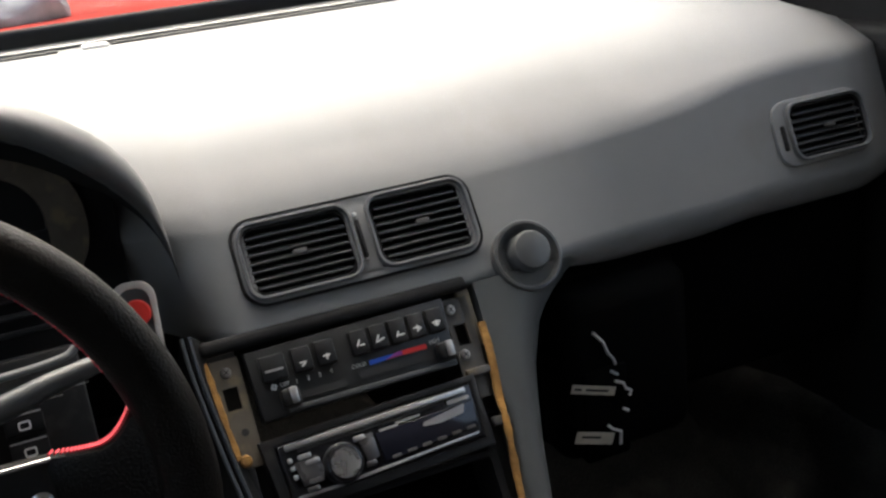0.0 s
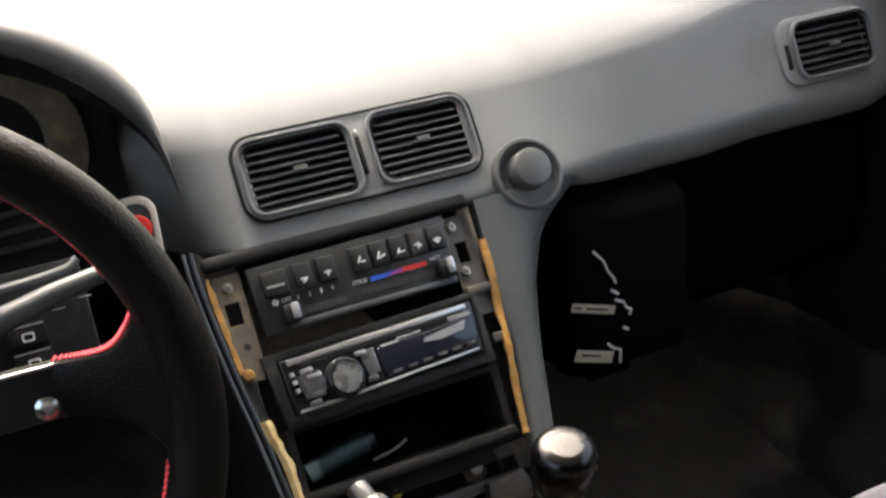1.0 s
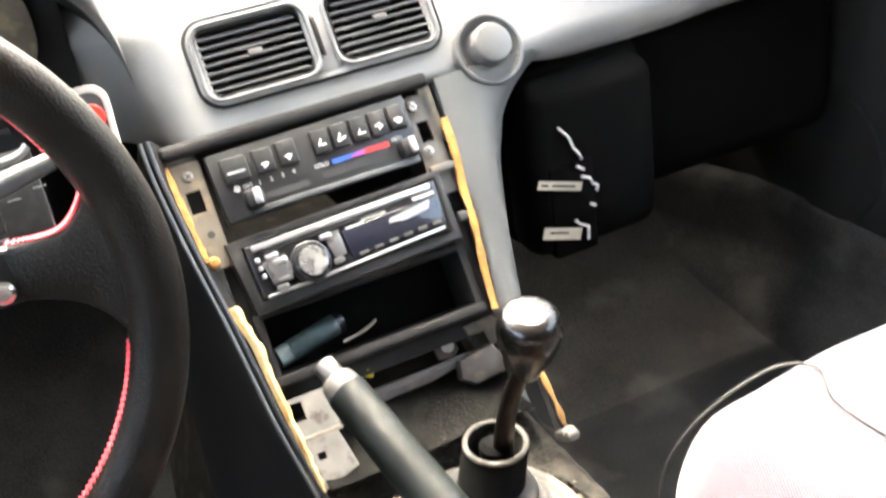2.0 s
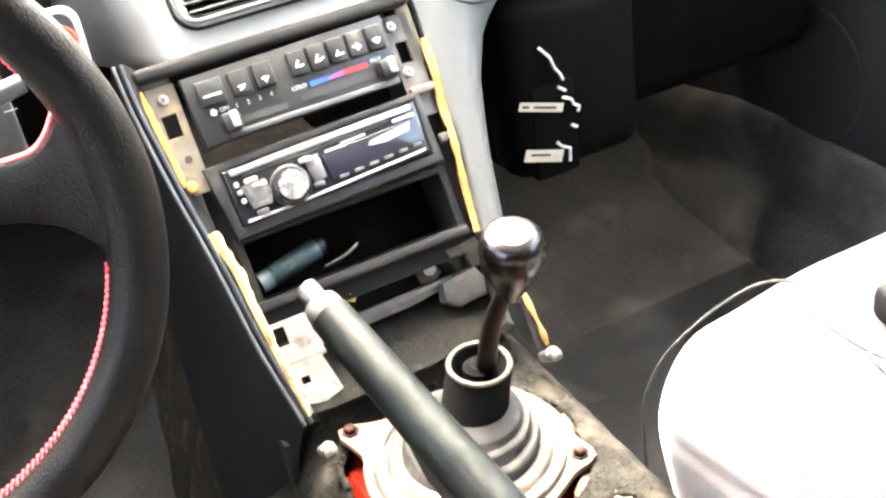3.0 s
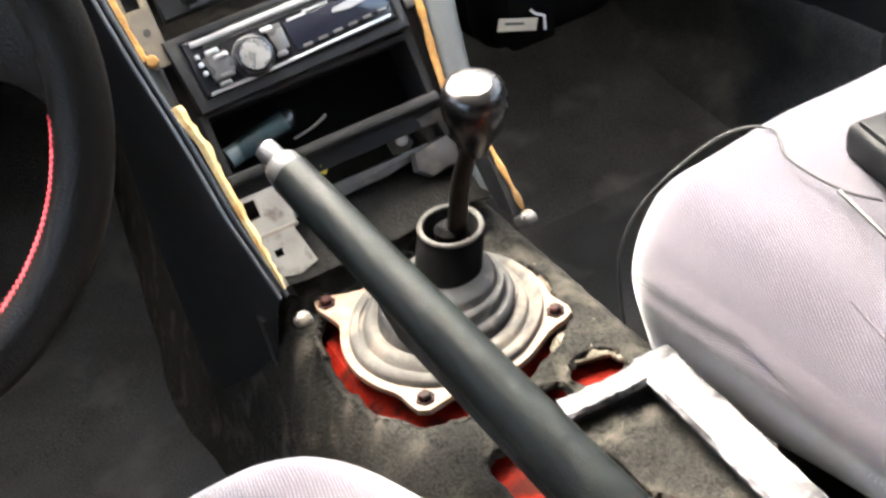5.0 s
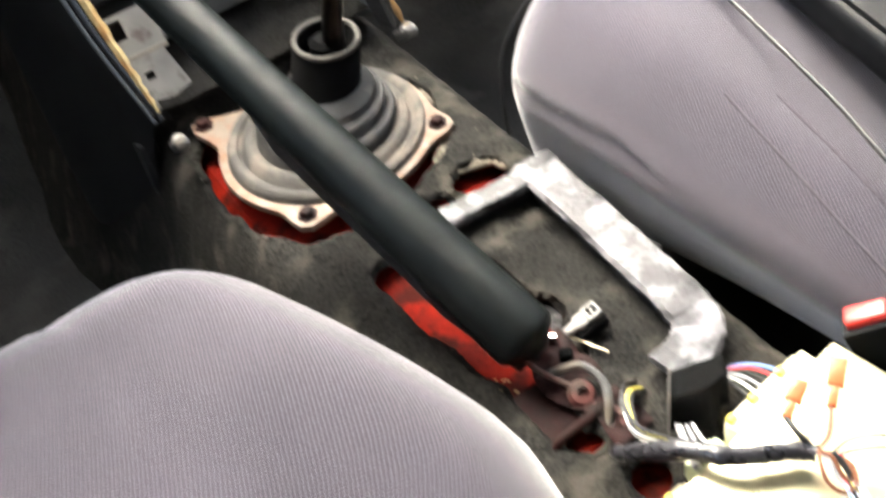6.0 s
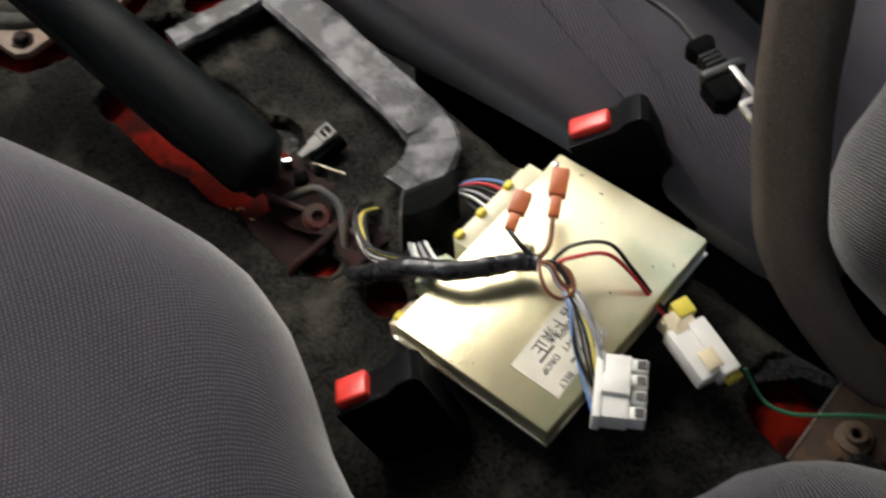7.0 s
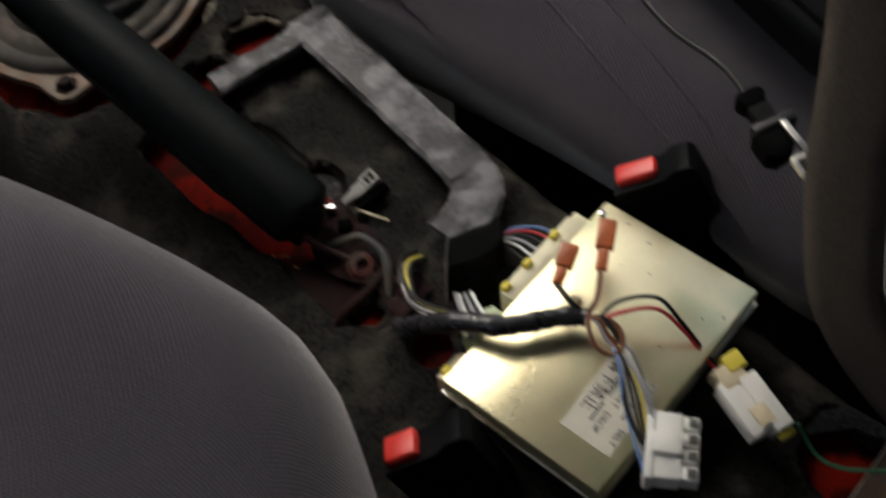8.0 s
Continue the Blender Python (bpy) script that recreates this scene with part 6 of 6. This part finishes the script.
# wires to the white block
for k in range(7):
    a = (k - 3) * 0.0016
    wire(hn, [(0.042 + a * 0.5, -0.350, 0.044), (0.0385 + a * 0.9, -0.359, 0.042 + abs(a)), (0.033 + a * 1.1, -0.369 - a * 0.6, 0.043 - a * 0.6), (0.027 + a * 1.2, -0.378 - a * 0.5, 0.042), (0.018 + a * 2.4, -0.391 + a * 2.0, 0.038)], 0.0007, (4, 7, 0, 0, 5, 1, 7)[k])
wire(hn, [(0.042, -0.352, 0.043), (0.037, -0.366, 0.046), (0.033, -0.376, 0.044), (0.028, -0.386, 0.040)], 0.0008, 7)
wire(hn, [(0.040, -0.354, 0.043), (0.029, -0.366, 0.045), (0.0215, -0.376, 0.043), (0.016, -0.390, 0.040)], 0.0010, 0)

wp = thing("white_plug", (0.025, -0.40, 0.03), "white eight-way plug on the harness end", "plug")
q0, q1, q2, q3 = Vector((0.0300, -0.3808, 0.040)), Vector((0.0054, -0.4008, 0.040)), Vector((0.0446, -0.3986, 0.040)), Vector((0.0200, -0.4176, 0.040))
mw = frame_of(q1 - q0, q2 - q0, (q0 + q1 + q2 + q3) / 4)
LW = (q1 - q0).length
part("shell", box((LW, 0.013, 0.012), mw @ Matrix.Translation((0, -0.002, -0.006)), 0.001), WHITEP, wp)
for k in range(4):
    xx = (k - 1.5) * LW / 4
    part("finger", box((LW / 4 - 0.0016, 0.008, 0.010), mw @ Matrix.Translation((xx, 0.008, -0.006)), 0.0008), WHITEP, wp)
    part("mouth", box((LW / 4 - 0.004, 0.0006, 0.006), mw @ Matrix.Translation((xx, 0.0121, -0.006))), INK, wp)
    part("groove", box((LW / 4 - 0.004, 0.004, 0.0008), mw @ Matrix.Translation((xx, 0.009, -0.0006))), GREYMET, wp)
part("latch", box((0.010, 0.013, 0.003), mw @ Matrix.Translation((0.0, -0.002, 0.001)), 0.001), WHITEP, wp)
part("collar", box((LW + 0.002, 0.004, 0.014), mw @ Matrix.Translation((0, -0.0095, -0.006)), 0.001), WHITEP, wp)

yp = thing("two_way_plug", (0.083, -0.40, 0.01), "translucent white two-way plug with yellow locks", "plug")
y0, y1 = Vector((0.0785, -0.386, 0.022)), Vector((0.0715, -0.4185, 0.018))
my = frame_of(y1 - y0, Vector((0.9, 0.2, 0.0)), y0)
part("yellow_lock", box((0.009, 0.010, 0.010), my @ Matrix.Translation((0.000, 0.004, 0.002)), 0.001), YELLOWP, yp)
part("rear_half", box((0.012, 0.014, 0.012), my @ Matrix.Translation((0.005, -0.001, 0)), 0.0015), CREAM, yp)
part("rear_rib", box((0.003, 0.016, 0.009), my @ Matrix.Translation((0.001, -0.001, 0)), 0.0008), CREAM, yp)
part("front_half", box((0.030, 0.0098, 0.013), my @ Matrix.Translation((0.023, 0.0052, 0)), 0.0012), WHITEP, yp)
part("front_half", box((0.029, 0.0105, 0.011), my @ Matrix.Translation((0.021, -0.0052, 0)), 0.0012), WHITEP, yp)
part("latch_window", box((0.010, 0.0085, 0.001), my @ Matrix.Translation((0.028, -0.001, 0.0066)), 0.0003), CREAM, yp)
part("yellow_lock", box((0.005, 0.007, 0.007), my @ Matrix.Translation((0.039, 0.006, 0)), 0.001), YELLOWP, yp)

gw = thing("green_wire", (0.10, -0.45, 0.0), "dark green wire across the rear floor", "wire")
wire(gw, [(0.0845, -0.426, 0.016), (0.084, -0.440, 0.004), (0.0885, -0.452, 0.002), (0.098, -0.463, 0.003), (0.110, -0.475, 0.004), (0.130, -0.498, 0.006), (0.16, -0.53, 0.01)], 0.0010, 6)

# black torn flap of tape behind the tray frame
fp = thing("tape_flap", (0.045, -0.25, 0.0), "torn black tape flap hanging from the frame", "tape")
sec = []
for k in range(9):
    t = k / 8
    a = Vector((0.040, -0.232, 0.011)).lerp(Vector((0.070, -0.239, 0.010)), t)
    e = Vector((0.012, -0.263, 0.016)).lerp(Vector((0.048, -0.270, 0.018)), t) + Vector((0, -0.006 * math.sin(math.pi * t), 0))
    sec.append([a, a.lerp(e, 0.3) + Vector((0, 0, 0.008 + 0.002 * math.sin(5 * t))), a.lerp(e, 0.65) + Vector((0, 0, 0.010)), e + Vector((0, 0.004 * math.sin(9 * t), -0.004))])
fl_ = part("sheet", loft(sec), SHADEBLACK, fp)
# pale tube paints the highlight on the flap's torn edge
part("torn_edge", tube([q + Vector((0, 0, 0.0006)) for q in sec[0]], 0.0008, 6), DUSTYLITRUBBER, fp, "torn edge with a pale painted highlight")
so = fl_.modifiers.new("thickness", 'SOLIDIFY')
so.thickness = 0.001

# red pivot ironwork and hose at the handbrake's foot
iron = thing("brake_linkage", (-0.005, -0.215, 0.0), "rusty red brake linkage and hose in dark grease", "linkage")
part("base_plate", loft([[(x + 0.003 * noise.noise(Vector((x * 80, y * 80, 4))), y + 0.004 * noise.noise(Vector((x * 60, y * 60, 9))), 0.0005 + 0.0035 * noise.noise(Vector((x * 70, y * 70, 1))) + 0.0015 * noise.noise(Vector((x * 250, y * 250, 1)))) for x in np.linspace(-0.012 - 0.006 * math.sin(y * 90), 0.017, 18)] for y in np.linspace(-0.246, -0.160, 30)]), RUSTRED, iron, "greasy rust-red base plate")
part("grommet", revolve([(0.0035, -0.003), (0.0065, -0.003), (0.0085, 0), (0.0065, 0.003), (0.0035, 0.0035), (0.003, 0.001), (0, 0.001)], Matrix.Translation((-0.002, -0.208, 0.002)) @ Matrix.Rotation(radians(25), 4, 'X'), 24), PINKIRON, iron, "dull red grommet")
part("pull_cable", tube(spline([(-0.014, -0.172, 0.010), (-0.0135, -0.180, 0.008), (-0.010, -0.189, 0.006), (-0.004, -0.203, 0.005)], 6), 0.0018, 8), PINKIRON, iron)
part("hose", tube(spline([(-0.008, -0.187, 0.004), (-0.001, -0.192, 0.008), (0.006, -0.196, 0.009), (0.009, -0.202, 0.009), (0.0095, -0.214, 0.008), (0.004, -0.224, 0.006), (-0.002, -0.232, -0.002)], 8), 0.0025, 10), CLIPGREY, iron, "dusty rubber hose")
part("pipe", tube(spline([(-0.034, -0.223, -0.008), (-0.027, -0.2235, 0.0), (-0.011, -0.2225, 0.001), (0.002, -0.2205, 0.0), (0.010, -0.218, -0.006)], 6), 0.0028, 10), RUSTRED, iron)
part("pivot_lever", prism([(-0.012, -0.004), (0.010, -0.006), (0.013, 0.0), (0.010, 0.005), (-0.012, 0.003)], 0.003, frame_of((0.5, -0.85, 0), (0.85, 0.5, 0.2), (0.004, -0.226, -0.002)), 0.001), PINKIRON, iron)
part("pivot_bolt", revolve([(0.0035, 0), (0.0035, 0.003), (0.002, 0.0038), (0, 0.0038)], Matrix.Translation((0.009, -0.233, 0.001)), 6), RUSTED, iron, smooth=False)
part("cable_end", box((0.008, 0.008, 0.007), frame_of((0.6, 0.8, 0), (-0.8, 0.6, 0), (0.008, -0.181, 0.002)), 0.002), SHADEBLACK, iron)
part("painted_flange", loft([[(0.0115 + 0.0008 * math.sin(y * 300), y, -0.006), (0.0120, y, -0.001), (0.0150, y, -0.002), (0.0165 + 0.0012 * math.sin(y * 210), y, -0.0065)] for y in np.linspace(-0.085, -0.168, 30)]), REDPAINT, iron, "red painted flange beside the lever")
# torn foil crumbs by the lever
rngf = random.Random(5)
for _ in range(7):
    part("foil_crumb", box((rngf.uniform(0.001, 0.0022), 0.0012, 0.0006), pose(-0.030 + rngf.uniform(-0.006, 0.005), -0.174 + rngf.uniform(-0.012, 0.010), -0.004, rngf.uniform(-40, 40), rngf.uniform(-40, 40), rngf.uniform(0, 180))), PALEFOAM, iron)

# rear floor plate with its bolt
bo = thing("floor_plate", (0.14, -0.476, -0.03), "rusty brown floor plate with a round bolt", "floor plate")
mp_ = frame_of((0.99, 0.14, 0), (-0.14, 0.99, 0), (0.114, -0.5085, -0.032))
part("sheet", box((0.115, 0.10, 0.028), mp_, 0.001), BROWNFLOOR, bo)
part("bare_edge", box((0.100, 0.0008, 0.0012), mp_ @ Matrix.Translation((-0.006, 0.0500, 0.0142))), STEEL, bo, "bright bare edge")
part("fold", prism([(0.0, -0.02), (0.010, -0.016), (0.014, 0.004), (0.008, 0.022), (-0.001, 0.018)], 0.004, mp_ @ Matrix.Translation((0.036, 0.018, 0.015)), 0.001), BROWNFLOOR, bo)
bt_ = part("washer", revolve([(0.009, 0), (0.009, 0.002), (0.006, 0.003), (0, 0.003)], Matrix.Translation((0.111, -0.478, -0.018)), 24), RUSTED, bo)
part("bolt_head", revolve([(0.005, 0.002), (0.005, 0.006), (0.003, 0.006), (0.003, 0.003), (0, 0.003)], Matrix.Translation((0.111, -0.478, -0.018)), 12), RUSTED, bt_, smooth=False)

# ---- passenger footwell ----
hx = thing("heater_box", (0.285, 0.5, 0.05), "black heater box under the dashboard with paper labels", "heater box")
# heater cases coloured near-black: the footwell's shade is in the colour
part("case", box((0.16, 0.22, 0.19), Matrix.Translation((0.285, 0.50, 0.13)), 0.02, 3), SHADEBLACK, hx)
# unseen block added to fill the shaded footwell with near-black
part("footwell_shade_block", box((0.30, 0.24, 0.20), Matrix.Translation((0.515, 0.56, 0.125)), 0.03, 4), SHADEBLACK, hx)
part("bulge", box((0.155, 0.06, 0.185), Matrix.Translation((0.283, 0.390, 0.125)), 0.025, 4), SHADEBLACK, hx)


def sticker(x0, x1, z0, z1, bars):
    m = frame_of((1, 0, -0.34), (0, 0, 1), ((x0 + x1) / 2, 0.357, (z0 + z1) / 2))
    s = part("sticker", box((x1 - x0, z1 - z0, 0.0006), m, 0.0), PAPER, hx, "pale paper sticker", smooth=False)
    for dx, dz, w in bars:
        part("print_bar", box((w, 0.0022, 0.0003), m @ Matrix.Translation((dx, dz, 0.0005))), INK, s, smooth=False)


sticker(0.213, 0.263, 0.111, 0.120, [(-0.018, 0.0, 0.008), (0.004, 0.0, 0.026)])
sticker(0.214, 0.258, 0.0575, 0.070, [(-0.004, 0.001, 0.022)])
for pts in ([(0.241, 0.175), (0.252, 0.162), (0.256, 0.150), (0.262, 0.142), (0.264, 0.136)], [(0.258, 0.130), (0.266, 0.124)], [(0.262, 0.118), (0.272, 0.113), (0.274, 0.107), (0.280, 0.103), (0.278, 0.098)], [(0.270, 0.086), (0.276, 0.082)], [(0.252, 0.073), (0.257, 0.067), (0.266, 0.062), (0.265, 0.048)]):
    part("bare_edge", tube([(x, 0.357, z) for x, z in pts], 0.0016, 5), PRINT, hx, "bright bare metal edge", smooth=False)
part("bracket", box((0.05, 0.04, 0.10), Matrix.Translation((0.253, 0.378, 0.085)), 0.004), SHADEBLACK, hx)
sill = [(0.585, -0.262), (0.598, -0.238), (0.618, -0.212), (0.636, -0.204), (0.648, -0.198), (0.655, -0.175), (0.661, -0.130), (0.666, -0.108), (0.676, -0.100), (0.692, -0.100)]
part("sill_carpet", loft([[(x - 0.05 * smooth_step(0.50, 0.75, y), y, z + 0.004 * noise.noise(Vector((x * 9, y * 9, z * 9)))) for x, z in sill] for y in np.linspace(-0.2, 0.94, 40)]), FLOORCARPET, None, "carpeted sill along the door", kind="structure", angle=70)
ks = cushion((0.22, 0.24, 0.18), 0.08, Matrix.Translation((0.66, 0.86, -0.20)), None, 12)
part("arch_carpet", ks, FLOORCARPET, None, "carpeted wheel arch hump", kind="structure", angle=70)
ks = loft([[(x, 0.40 + 0.52 * t, -0.2645 + 0.2265 * t ** 2.2) for x in np.linspace(-0.68, 0.68, 20)] for t in np.linspace(0, 1, 12)])
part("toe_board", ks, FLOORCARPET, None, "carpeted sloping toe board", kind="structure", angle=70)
